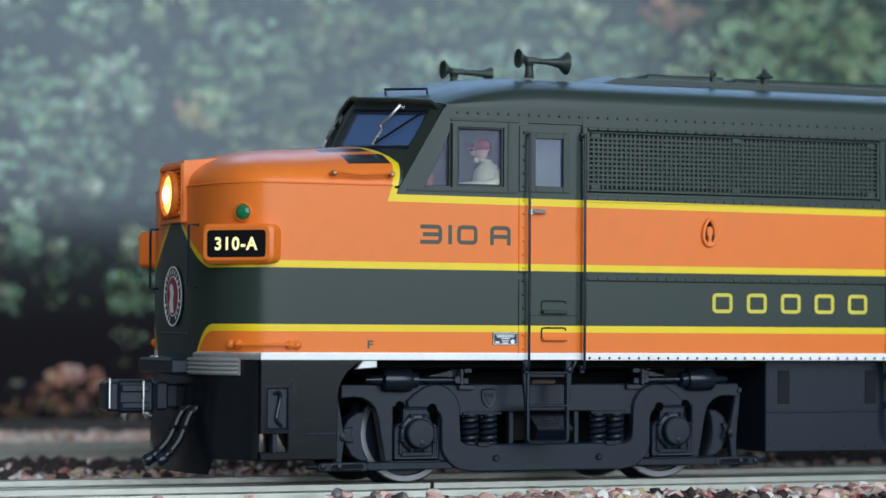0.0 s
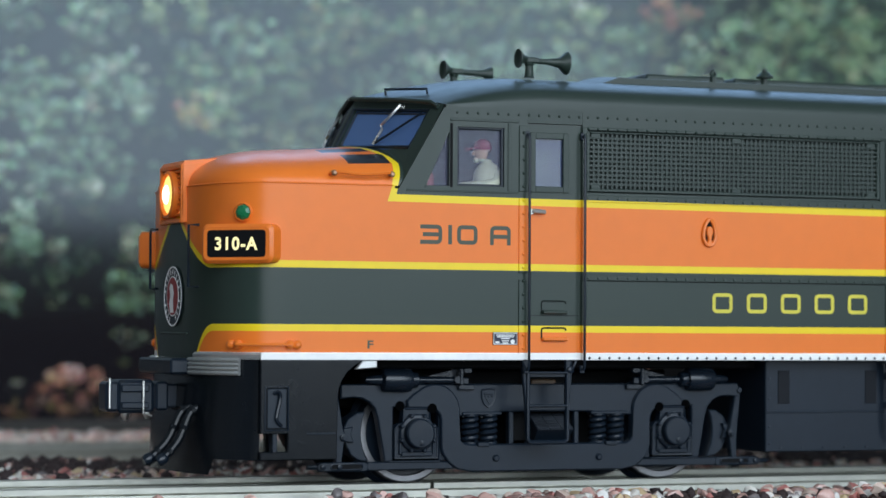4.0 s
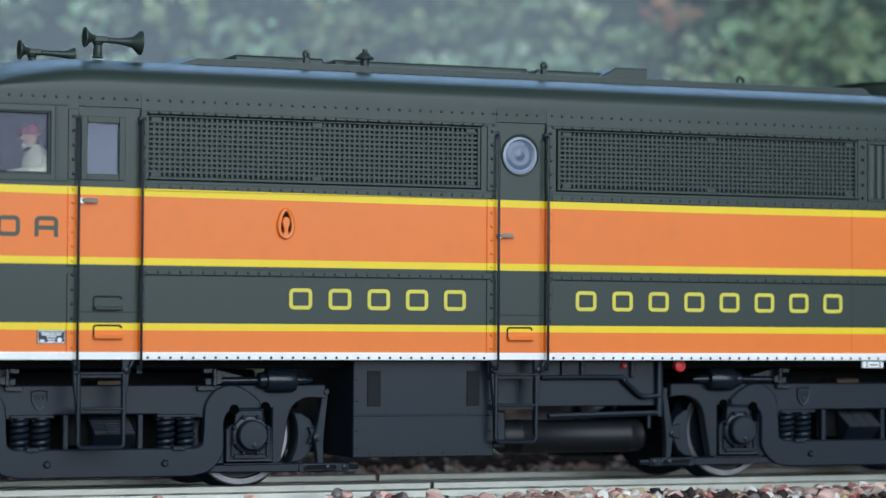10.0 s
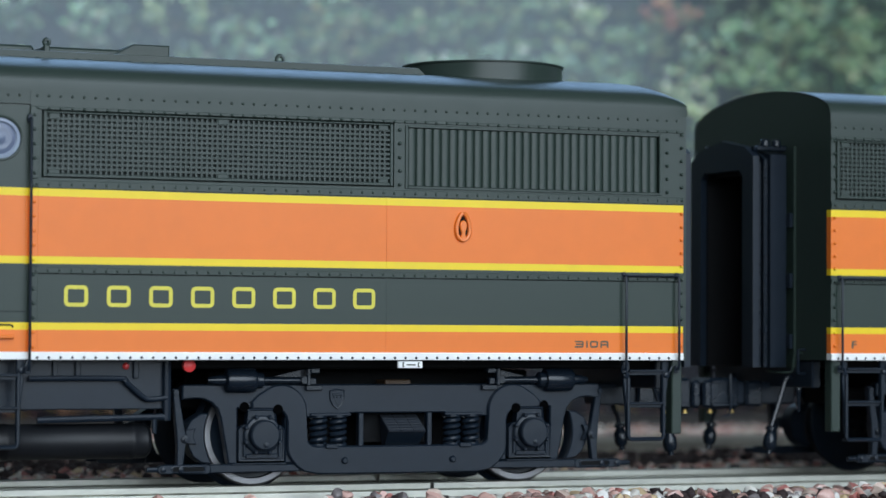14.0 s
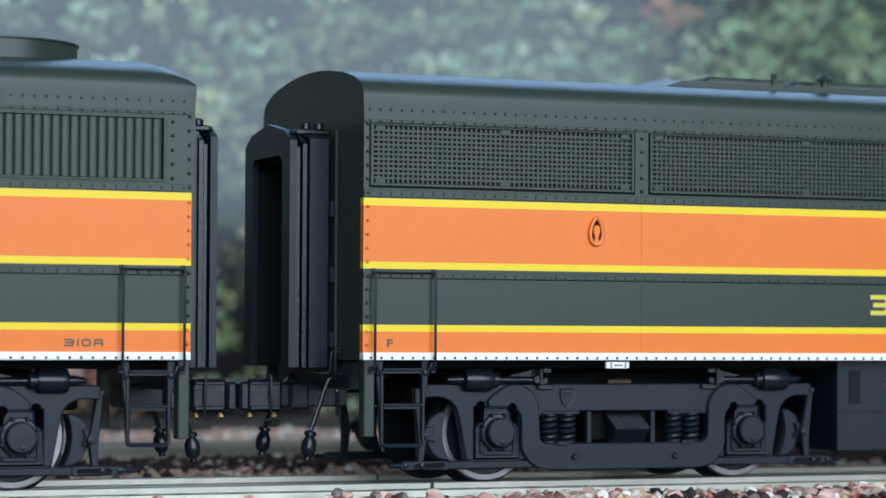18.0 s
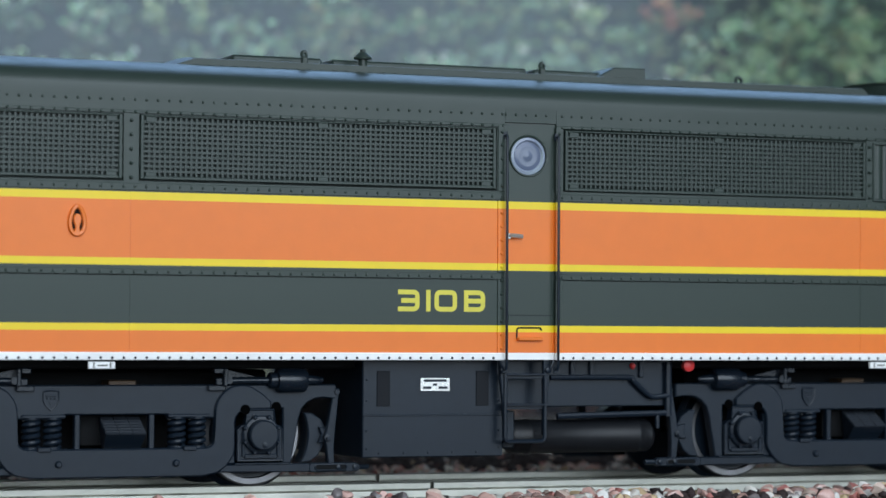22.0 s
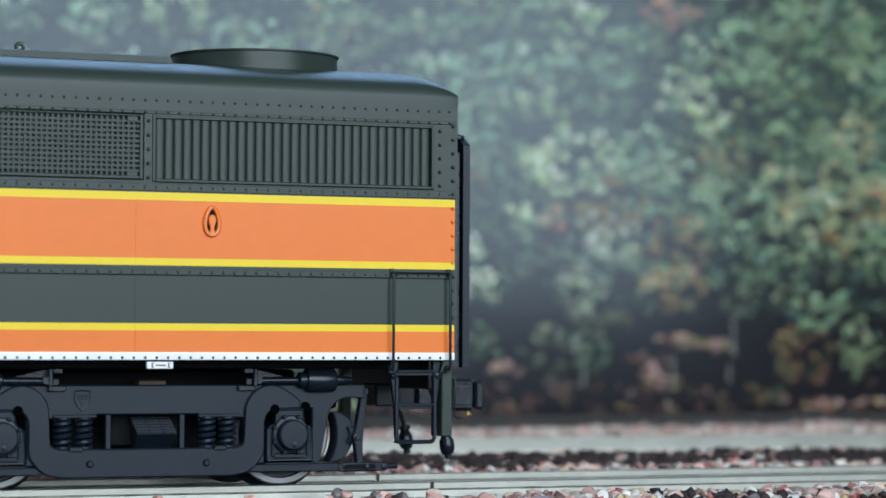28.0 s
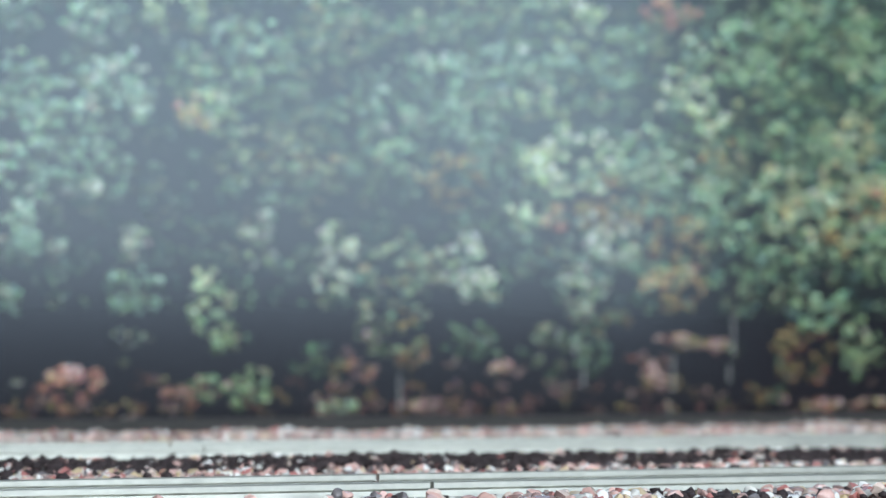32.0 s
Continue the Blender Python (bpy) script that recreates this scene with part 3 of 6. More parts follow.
def grille(unit, ox, x0, x1, z0=33.7, z1=41.0):
    part("grille_backing", G().box(x0 - .1, x1 + .1, -SIDE + .38, -SIDE + .6, z0 - .1, z1 + .1), M_RECESS, unit, "backing sheet in green darkened for shade behind the mesh", ox)
    x0, x1, z0, z1 = x0 + .16, x1 - .16, z0 + .14, z1 - .16      # leaves a dark gap all round
    g = G()
    for b in ((x0, x0 + .4, z0, z1), (x1 - .4, x1, z0, z1), (x0 + .4, x1 - .4, z0, z0 + .35), (x0 + .4, x1 - .4, z1 - .2, z1)):
        g.box(b[0], b[1], -SIDE - .18, -SIDE + .4, b[2], b[3], .06)
    n = round((x1 - x0 - .8) / .598)
    for i in range(1, n):
        x = x0 + .4 + (x1 - x0 - .8) * i / n
        g.box(x - .118, x + .118, -SIDE - .01, -SIDE + .1, z0 + .3, z1 - .15)
    for i in range(1, 12):
        z = z0 + .35 + (z1 - z0 - .55) * i / 12
        g.box(x0 + .35, x1 - .35, -SIDE - .07, -SIDE + .05, z - .125, z + .125)
    for x in (x0 + 1.2, (x0 + x1) / 2, x1 - 1.2):
        for z in (z0 + .5, z1 - .5):
            g.box(x - .6, x + .6, -SIDE - .12, -SIDE, z - .3, z + .3, .05)
    part("side_grille", g, M_GREEN, unit, "fine square-mesh intake grille", ox)


def louvre(unit, ox, x0, x1, z0=33.6, z1=40.8):
    l = part("louvre_panel", G().box(x0 - .1, x1 + .1, -SIDE + .7, -SIDE + .9, z0 - .1, z1 + .1), M_GREEN, unit, "shuttered radiator panel with upright slats", ox)
    g = G()
    for b in ((x0, x0 + .35, z0, z1), (x1 - .35, x1, z0, z1), (x0 + .35, x1 - .35, z0, z0 + .3), (x0 + .35, x1 - .35, z1 - .3, z1)):
        g.box(b[0], b[1], -SIDE - .15, -SIDE + .7, b[2], b[3], .05)
    part("louvre_frame", g, M_GREEN, l, "", ox)
    g = G()
    prof = [(.955, .55), (.0, .55), (.0, .27), (.10, .18), (.30, .11), (.55, .09), (.80, .11), (.955, .17)]
    g.prism(prof, 0, 6.5)
    g.v = [(x, z, y) for x, y, z in g.v]
    g.f = [f[::-1] for f in g.f]
    me = g.mesh("slat", smooth=50)
    n = 31
    for i in range(n):
        part("slat", me, M_GREEN, l, m=pose((x0 - ox + .4 + (x1 - x0 - .9) * i / n) * .001, -SIDE * .001, (z0 + .35) * .001))


def lift_ring(unit, ox, x, z):
    g = G()
    z -= .1
    pts = [(x + .8 * math.sin(a) * (1 - .2 * math.cos(a)), -SIDE - .2, z + 1.52 * math.cos(a)) for a in [6.283 * k / 20 for k in range(21)]]
    g.tube(pts, .24, 6)
    r = part("lifting_lug", g, M_ORANGE, unit, "orange oval lifting lug", ox)
    # no hollow here: a dark plate gives the slot its shade
    part("lug_slot", G().prism([(x + .6 * math.sin(a) * (1 - .2 * math.cos(a)), z + 1.3 * math.cos(a)) for a in [6.283 * k / 16 for k in range(16)]], -SIDE - .05, -SIDE + .1), M_DARK, r, "dark plate for a slot's shade", ox)
    side = [(.14, .72), (.34, .55), (.44, .2), (.4, -.15), (.24, -.6), (.22, -.85), (.36, -1.2), (.5, -1.45)]
    g = G().prism([(x + a, z + b) for a, b in side[::-1]] + [(x - a, z + b) for a, b in side], -SIDE - .38, -SIDE, .08)
    part("lug_tongue", g, M_ORANGE, r, "", ox)


def grab(unit, ox, x, z0, z1, y=-SIDE, out=.75, r=.15, foot=True):
    g = G().tube([(x, y + .1, z1)] + smooth_path([(x, y - out * .8, z1), (x, y - out, z1 - .5)], 3) + smooth_path([(x, y - out, z0 + .5), (x, y - out * .8, z0)], 3) + [(x, y + .1, z0)], r, 6)
    for z in (z0, z1):
        g.box(x - .3, x + .3, y - .16, y, z - .45, z + .45, .08)
    return part("grab_iron", g, M_BLACK, unit, "thin black grab iron", ox)


def ladder(unit, ox, x0, x1, z0, z1, rungs, y=-16.6, d=1.5):
    """Step ladder under a door: two stiles that bow outwards and rungs."""
    g = G()
    for x, e in ((x0, -1), (x1, 1)):
        g.prism([(x - e * .18, z1 + .7), (x + e * .75, z1 + .7), (x + e * .62, z1 - 1.6), (x + e * .3, (z0 + z1) / 2), (x + e * .12, z0 + .7), (x - e * .18, z0 + .7)], y - .15, y + .35, .08)
        g.lathe([(.38, 0), (.38, .3), (.2, .4)], (x + e * .35, y - .15, z1 - .9), (0, -1, 0), 10)
        g.tube(smooth_path([(x + e * .9, y - .6, z1 + .2), (x + e * .65, y - .6, z1 - .4), (x + e * .38, y - .45, z1 - .9)], 3), .15, 6)
    bend = arc(x0 + .5, z0 + .5, .5, 180, 270, 4) + arc(x1 - .5, z0 + .5, .5, 270, 360, 4)
    g.tube([(x0, y - .2, z1 - 1.2)] + [(a, y - .2, b) for a, b in bend] + [(x1, y - .2, z1 - 1.2)], .24, 6)
    l = part("step_ladder", g, M_BLACK, unit, "black step ladder", ox)
    part("rung", G().box(x0 + .3, x1 - .3, y - .1, y + d, z0 - .18, z0 + .1, .08), M_BLACK, l, "", ox)
    for z in rungs:
        part("rung", G().box(x0, x1, y - .5, y + d * .5, z - .14, z + .14, .08).box(x0 + .1, x1 - .1, y - .05, y + .15, z - .5, z - .1, .04), M_BLACK, l, "", ox)
    return l


def text_mesh(body, height, wide, bold=0.0, gap=1.0):
    cu = bpy.data.curves.new("writing", "FONT")
    cu.body, cu.size, cu.extrude, cu.offset, cu.space_character = body, 1.0, 0.0, bold, gap
    o = new("writing", cu)
    dg = bpy.context.evaluated_depsgraph_get()
    me = bpy.data.meshes.new_from_object(o.evaluated_get(dg))
    bpy.data.objects.remove(o)
    co = np.array([v.co[:] for v in me.vertices])
    lo, hi = co.min(0), co.max(0)
    k = np.array([wide / (hi[0] - lo[0]), height / (hi[1] - lo[1])]) * .001
    for v, p in zip(me.vertices, co):
        v.co = ((p[0] - lo[0]) * k[0], 0.0, (p[1] - lo[1]) * k[1])
    me.update()
    me.materials.clear()
    return me


def writing(unit, ox, body, x0, x1, z0, z1, material, y=-SIDE - .03, bold=.03, name="road_number", gap=1.0):
    me = text_mesh(body, z1 - z0, x1 - x0, bold, gap)
    return part(name, me, material, unit, "", m=pose((x0 - ox) * .001, y * .001, z0 * .001))


def stroke(g, pts, w, y, r=0.0, closed=False):
    """A flat painted stroke of width w along (x, z) points, its corners rounded by r."""
    n = len(pts)
    path = []
    for i, p in enumerate(pts):
        p = Vector(p)
        if not closed and i in (0, n - 1) or not r or isinstance(r, tuple) and not r[i]:
            path.append(p)
            continue
        a, b = (Vector(pts[i - 1]) - p).normalized(), (Vector(pts[(i + 1) % n]) - p).normalized()
        if abs(a.dot(b)) > .98:
            path.append(p)
            continue
        q = r[i] if isinstance(r, tuple) else r
        s, e = p + a * q, p + b * q
        for k in range(6):
            t = k / 5
            path.append(s * (1 - t) ** 2 + p * 2 * t * (1 - t) + e * t * t)
    m = len(path)
    vs = []
    for i, p in enumerate(path):
        a = path[i - 1] if closed or i else p
        b = path[(i + 1) % m] if closed or i < m - 1 else p
        d0, d1 = (p - a), (b - p)
        d0, d1 = (d0.normalized() if d0.length > 1e-9 else d1.normalized()), (d1.normalized() if d1.length > 1e-9 else d0.normalized())
        q = (d0 + d1).normalized()
        k = w / 2 / max(.5, q.dot(d0))
        vs += [(p.x - q.y * k, y, p.y + q.x * k), (p.x + q.y * k, y, p.y - q.x * k)]
    g.add(vs, [(2 * i, 2 * i + 1, (2 * i + 3) % (2 * m), (2 * i + 2) % (2 * m)) for i in range(m if closed else m - 1)])


def square_figures(unit, ox, body, spans, x0, x1, z0, z1, w, material, name="road_number", y=-SIDE - .03):
    """Wide square-cut figures; spans: each one's share of the width."""
    g = G()
    for ch, (a, b) in zip(body, spans):
        a, b = x0 + (x1 - x0) * a + w / 2, x0 + (x1 - x0) * b - w / 2
        lo, hi, mid, r = z0 + w / 2, z1 - w / 2, (z0 + z1) / 2, w * .95
        if ch == "1":
            stroke(g, [((a + b) / 2, z0), ((a + b) / 2, z1)], w, y)
        elif ch == "0":
            stroke(g, [(a, lo), (b, lo), (b, hi), (a, hi)], w, y, r, True)
        elif ch == "A":
            stroke(g, [(a, z0), (a, hi), (b, hi), (b, z0)], w, y, r)
            stroke(g, [(a + w / 2, mid - w * .3), (b - w / 2, mid - w * .3)], w, y)
        elif ch == "B":
            stroke(g, [(a, lo), (b, lo), (b, hi), (a, hi)], w, y, (0, w * 1.1, w * 1.1, 0), True)
            stroke(g, [(a + w / 2, mid), (b - w / 2, mid)], w, y)
        elif ch == "3":
            stroke(g, [(a - w / 2, hi), (b, hi), (b, lo), (a - w / 2, lo)], w, y, r)
            stroke(g, [(a + w * .2, mid), (b - w / 2, mid)], w, y)
    return part(name, g, material, unit, "", ox)


def block_shape(unit, ox, x0, x1, z0, z1):
    """One plain yellow shape of the road name: a hollow rounded block."""
    g = G()
    stroke(g, [(x0 + .21, z0 + .21), (x1 - .21, z0 + .21), (x1 - .21, z1 - .21), (x0 + .21, z1 - .21)], .42, -SIDE - .03, .4, True)
    part("yellow_block", g, M_YELLOW, unit, "plain hollow yellow block", ox)


def door(unit, liv, ox, x0, x1, window=None, port=None, slots=(17.2,)):
    d_ = None
    if window:
        g = G()
        wall_with(g, x0, x1, 14.3, 41.5, [window], -SIDE + .25, .7)
        d_ = part("side_door", g, liv, unit, "side door with handle", ox)
        a, b, c, e = window
        g = G()
        for q in ((a - .7, a, c - .7, e + .7), (b, b + .7, c - .7, e + .7), (a, b, c - .7, c), (a, b, e, e + .7)):
            g.box(q[0], q[1], -SIDE + .1, -SIDE + .4, q[2], q[3], .05)
        part("window_frame", g, M_GREEN, d_, "", ox)
        part("window_pane", G().box(a, b, -SIDE + .5, -SIDE + .7, c, e), M_HAZY, d_, "hazy plastic pane", ox)
    else:
        x, z, r = port
        g = G()
        corners = [math.degrees(math.atan2(b - z, a - x)) % 360 for a in (x0, x1) for b in (14.3, 41.5)]
        angs = sorted([i * 10.0 for i in range(36)] + corners)
        ring = [(x + r * math.cos(radians(a)), z + r * math.sin(radians(a))) for a in angs]
        rect = []
        for a in angs:
            c, s_ = math.cos(radians(a)), math.sin(radians(a))
            k = min((((x1 if c > 0 else x0) - x) / c) if abs(c) > 1e-9 else 1e9, (((41.5 if s_ > 0 else 14.3) - z) / s_) if abs(s_) > 1e-9 else 1e9)
            rect.append((x + k * c, z + k * s_))
        g.grid([[(a, -SIDE + .95, b) for a, b in ring], [(a, -SIDE + .25, b) for a, b in ring], [(a, -SIDE + .25, b) for a, b in rect], [(a, -SIDE + .95, b) for a, b in rect]], True)
        d_ = part("side_door", g, liv, unit, "narrow side door with a round porthole", ox)
        part("porthole_ring", G().tube([(a, -SIDE + .2, b) for a, b in arc(x, z, r, 0, 360, 32)], .14, 6), M_GREEN, d_, "", ox)
        part("porthole_pane", G().lathe([(r, 0), (r * .93, .28), (r * .8, .36), (r * .72, .08)], (x, -SIDE + .55, z), (0, -1, 0), 32, False), M_MILK, d_, "milky porthole lens", ox)
        part("porthole_centre", G().lathe([(r * .74, .06), (r * .62, .16), (r * .45, .20), (r * .3, .12), (r * .2, .2), (.02, .3)], (x, -SIDE + .55, z), (0, -1, 0), 32), M_LENS, d_, "", ox)
    part("door_header", G().box(x0 + .03, x1 - .03, -SIDE, -SIDE + .9, 41.55, 43.02), M_GREEN, unit, "", ox)
    if port:
        rivets(unit, M_GREEN, ox, [(x0 + .1, x1 - .1, 42.45, -.02)])
    g = G()
    hz = 31.35 if window else 28.48
    g.tube(smooth_path([(x0 + .5, -SIDE + .1, hz), (x0 + .9, -SIDE - .3, hz + .05), (x0 + 2.1, -SIDE - .35, hz - .05)], 3), .26, 6).lathe([(.38, 0), (.3, .5)], (x0 + .55, -SIDE + .3, hz), (0, -1, 0), 10)
    part("door_handle", g, M_SILVER, d_, "bright metal door handle", ox)
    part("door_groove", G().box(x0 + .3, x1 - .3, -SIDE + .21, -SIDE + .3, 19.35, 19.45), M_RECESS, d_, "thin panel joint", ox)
    xm = (x0 + x1) / 2
    for z in slots:
        ring = [(xm - 1.55, z - .62), (xm + 1.55, z - .62), (xm + 1.55, z + .35)] + arc(xm + 1.25, z + .35, .3, 0, 90, 3) + arc(xm - 1.25, z + .35, .3, 90, 180, 3)
        # a dark tube stands in for the shade in the foothold's recess
        part("foothold", G().tube([(a, -SIDE + .22, b + .12) for a, b in ring[3:] + ring[:1]], .1, 6), M_RECESS, d_, "foothold's shade drawn as a dark outline", ox)
        part("foothold_lip", G().box(xm - 1.6, xm + 1.6, -SIDE - .35, -SIDE + .3, z - .72, z - .3, .12), liv, d_, "", ox)
    return d_


def roof_shell(g, xs, prof_at):
    rows = [[(x, y, z) for y, z in prof_at(i)] for i, x in enumerate(xs)]
    g.grid([r[::-1] for r in rows])


def roof_gear(unit, ox, dx, fan):
    """The raised hatch and its fittings; dx: shift along the train from the cab unit's."""
    x0, x1, w = 141.5 + dx, 229.0 + dx, 8.6
    prof = lambda y: 48.05 - (y / 17.5) ** 2 * 2.5
    ys = np.linspace(-w, w, 13)
    g = G()
    g.grid([[(x0 - 2.5, y, prof(y) - .05) for y in ys], [(x0, y, prof(y) + .78) for y in ys], [(x1, y, prof(y) + .78) for y in ys], [(x1 + 1, y, prof(y) - .05) for y in ys]])
    for s in (-1, 1):
        g.add([(x0 - 2.5, s * w, prof(w) - .1), (x0, s * w, prof(w) + .78), (x1, s * w, prof(w) + .78), (x1 + 1, s * w, prof(w) - .1)], [(0, 3, 2, 1) if s > 0 else (0, 1, 2, 3)])
    h = part("roof_hatch", g, M_GREEN, unit, "long raised roof hatch", ox)
    g = G()
    x = x0
    while x < x1:
        g.rivet(x, -w - .55, 47.42, .15, (0, -.3, 1))
        x += 1.5
    tagged(part("hatch_rivet_strip", g, M_GREEN, h, "", ox, smooth=60), kind="stuff")
    for a, b, hh, ww in ((147, 158, .4, 5), (159, 184, .3, 5.5), (185, 196, .3, 5)):
        part("hatch_cover", G().box(a + dx, b + dx, -ww, ww, 48.0, 48.85 + hh, .25), M_GREEN, h, "", ox)
    # lifting eyes
    for x, y in ((154.7, -8.0), (184.8, -8.0), (213.0, -5.3)):
        tall = y < -7
        z = prof(y) + (.3 if tall else .45)
        w, up, rr = (.34, 1.35, .3) if tall else (.4, .5, .42)
        g = G().tube([(x + dx + rr * math.sin(a), y, z + up + .1 - rr * math.cos(a)) for a in [6.283 * k / 14 for k in range(15)]], .22, 6).box(x + dx - w, x + dx + w, y - .3, y + .3, z - .8, z + up - .2, .1)
        part("lifting_eye", g, M_GREEN, unit, "small roof lifting eye", ox)
    z = prof(-8) + .2
    part("roof_vent", G().lathe([(.5, -.6), (.5, 1.25), (1.05, 1.3), (1.08, 1.5), (.5, 2.05), (.3, 2.15), (.3, 2.45), (.05, 2.5)], (161.9 + dx, -8, z), (0, 0, 1), 12), M_GREEN, unit, "mushroom roof vent", ox)
    g = G()
    g.prism([(192.3 + dx, 47.5), (192.3 + dx, 48.1), (195.2 + dx, 49.7), (199.4 + dx, 49.7), (199.4 + dx, 47.5)], -6.5, 1.5, .15)
    e = part("exhaust_stack", g, M_GREEN, unit, "wedge-shaped exhaust hood", ox)
    # mouth's inner shade is a dark plate laid on the hood
    part("stack_mouth", G().box(195.5 + dx, 199.1 + dx, -5.9, .9, 49.68, 49.74), M_DARK, e, "dark plate for the mouth's shade", ox)
    # radiator fan
    xc = 240.85 + fan
    f = part("fan_shroud", G().lathe([(9.76, -1.6), (9.70, .3), (9.68, 1.04), (9.86, 1.08), (9.88, 1.28), (9.5, 1.3), (8.8, .7), (8.6, -.5)], (xc, 0, 48.3), (0, 0, 1), 56, False), M_GREEN, unit, "flared radiator fan shroud", ox)
    part("fan_plate", G().lathe([(8.5, 0), (8.5, .2)], (xc, 0, 48.35), (0, 0, 1), 32), M_DARK, f, "", ox)
    for i in range(6):
        a = i * 1.0472
        g = G().add([(xc + r * math.cos(a + t), r * math.sin(a + t), 48.7 + h_) for r, t, h_ in ((1, -.3, 0), (8.2, -.12, 0), (8.2, .12, .5), (1, .3, .5))], [(0, 1, 2, 3)])
        part("fan_blade", g, M_GREEN, f, "", ox)


def ring_plate(o, half, z0, z1, inner, x0, x1, peak=0.0):
    """A gabled frame across the train, with an opening."""
    g = G()
    hw, iz = inner

    top = [(-half, z0), (-half, z1), (-half + 2.2, z1 + peak * .55), (0, z1 + peak), (half - 2.2, z1 + peak * .55), (half, z1), (half, z0)]
    ins = [(-hw, z0), (-hw, iz - .8), (-hw + .8, iz), (0, iz), (hw - .8, iz), (hw, iz - .8), (hw, z0)]
    n = 7
    vs = [(x, y, z) for x, loop in ((x0, top), (x0, ins), (x1, ins), (x1, top)) for y, z in loop]
    fs = [(k * n + i, k * n + i + 1, ((k + 1) % 4) * n + i + 1, ((k + 1) % 4) * n + i) for k in range(4) for i in range(n - 1)]
    fs += [(0, n, 2 * n, 3 * n), (4 * n - 1, 3 * n - 1, 2 * n - 1, n - 1)]
    return g.add(vs, fs)


def diaphragm(unit, ox, xw, s):
    """Gangway diaphragm on an end wall at xw; s: -1 faces forward, 1 back."""
    def rg(a, b, half, z1, inner, peak):
        lo, hi = sorted((xw + s * a, xw + s * b))
        return ring_plate(ox, half, 13.3, z1, inner, lo, hi, peak)
    d = part("diaphragm", rg(4.6, 5.45, 8.15, 39.4, (5.4, 37.8), 2.3), M_BLACK, unit, "black gangway diaphragm", ox)
    for a, b, h, zt, pk in ((4.0, 4.4, 7.5, 38.6, 2.1), (3.3, 3.8, 7.95, 39.0, 2.2)):
        part("bellows_fold", rg(a, b, h, zt, (5.2, 37.5), pk), M_GLOSS, d, "", ox)
    part("bellows_core", rg(-.1, 4.65, 6.7, 37.9, (5.0, 37.2), 1.6), M_DARK, d, "", ox)
    part("vestibule_box", rg(.75, 3.0, 8.15, 39.6, (5.1, 37.6), .9), M_BLACK, d, "", ox)
    part("vestibule_frame", rg(0, .32, 9.3, 40.6, (5.1, 37.6), .3), M_GREEN, d, "thin green flange", ox)
    for z in (16.5, 24.0, 31.5):
        for y in (-8.6, 8.6):
            part("frame_tab", G().box(*sorted((xw + s * .3, xw + s * .8)), y - .5, y + .5, z - .9, z + .9, .06), M_BLACK, d, "", ox)
    lo, hi = sorted((xw + s * .4, xw + s * 4.6))
    for y in (-7.2, 7.2):
        g = G().box(lo, hi, y - .45, y + .45, 40.1, 40.75, .15).rod((xw + s * .2, y, 40.5), (xw + s * 5.0, y, 40.35), .34)
        for q in (1.7, 3.3):
            g.lathe([(.45, 0), (.62, .15), (.62, .75), (.45, .9)], (xw + s * q, y - .1, 40.6), (0, 0, 1), 12)
        part("spring_arm", g, M_GLOSS, d, "black sprung buffer arm", ox)
    lo, hi = sorted((xw - s * .3, xw + s * .1))
    part("end_door", G().box(lo, hi, -5.1, 5.1, 13.4, 37.5), M_DARK, d, "dark end door", ox)


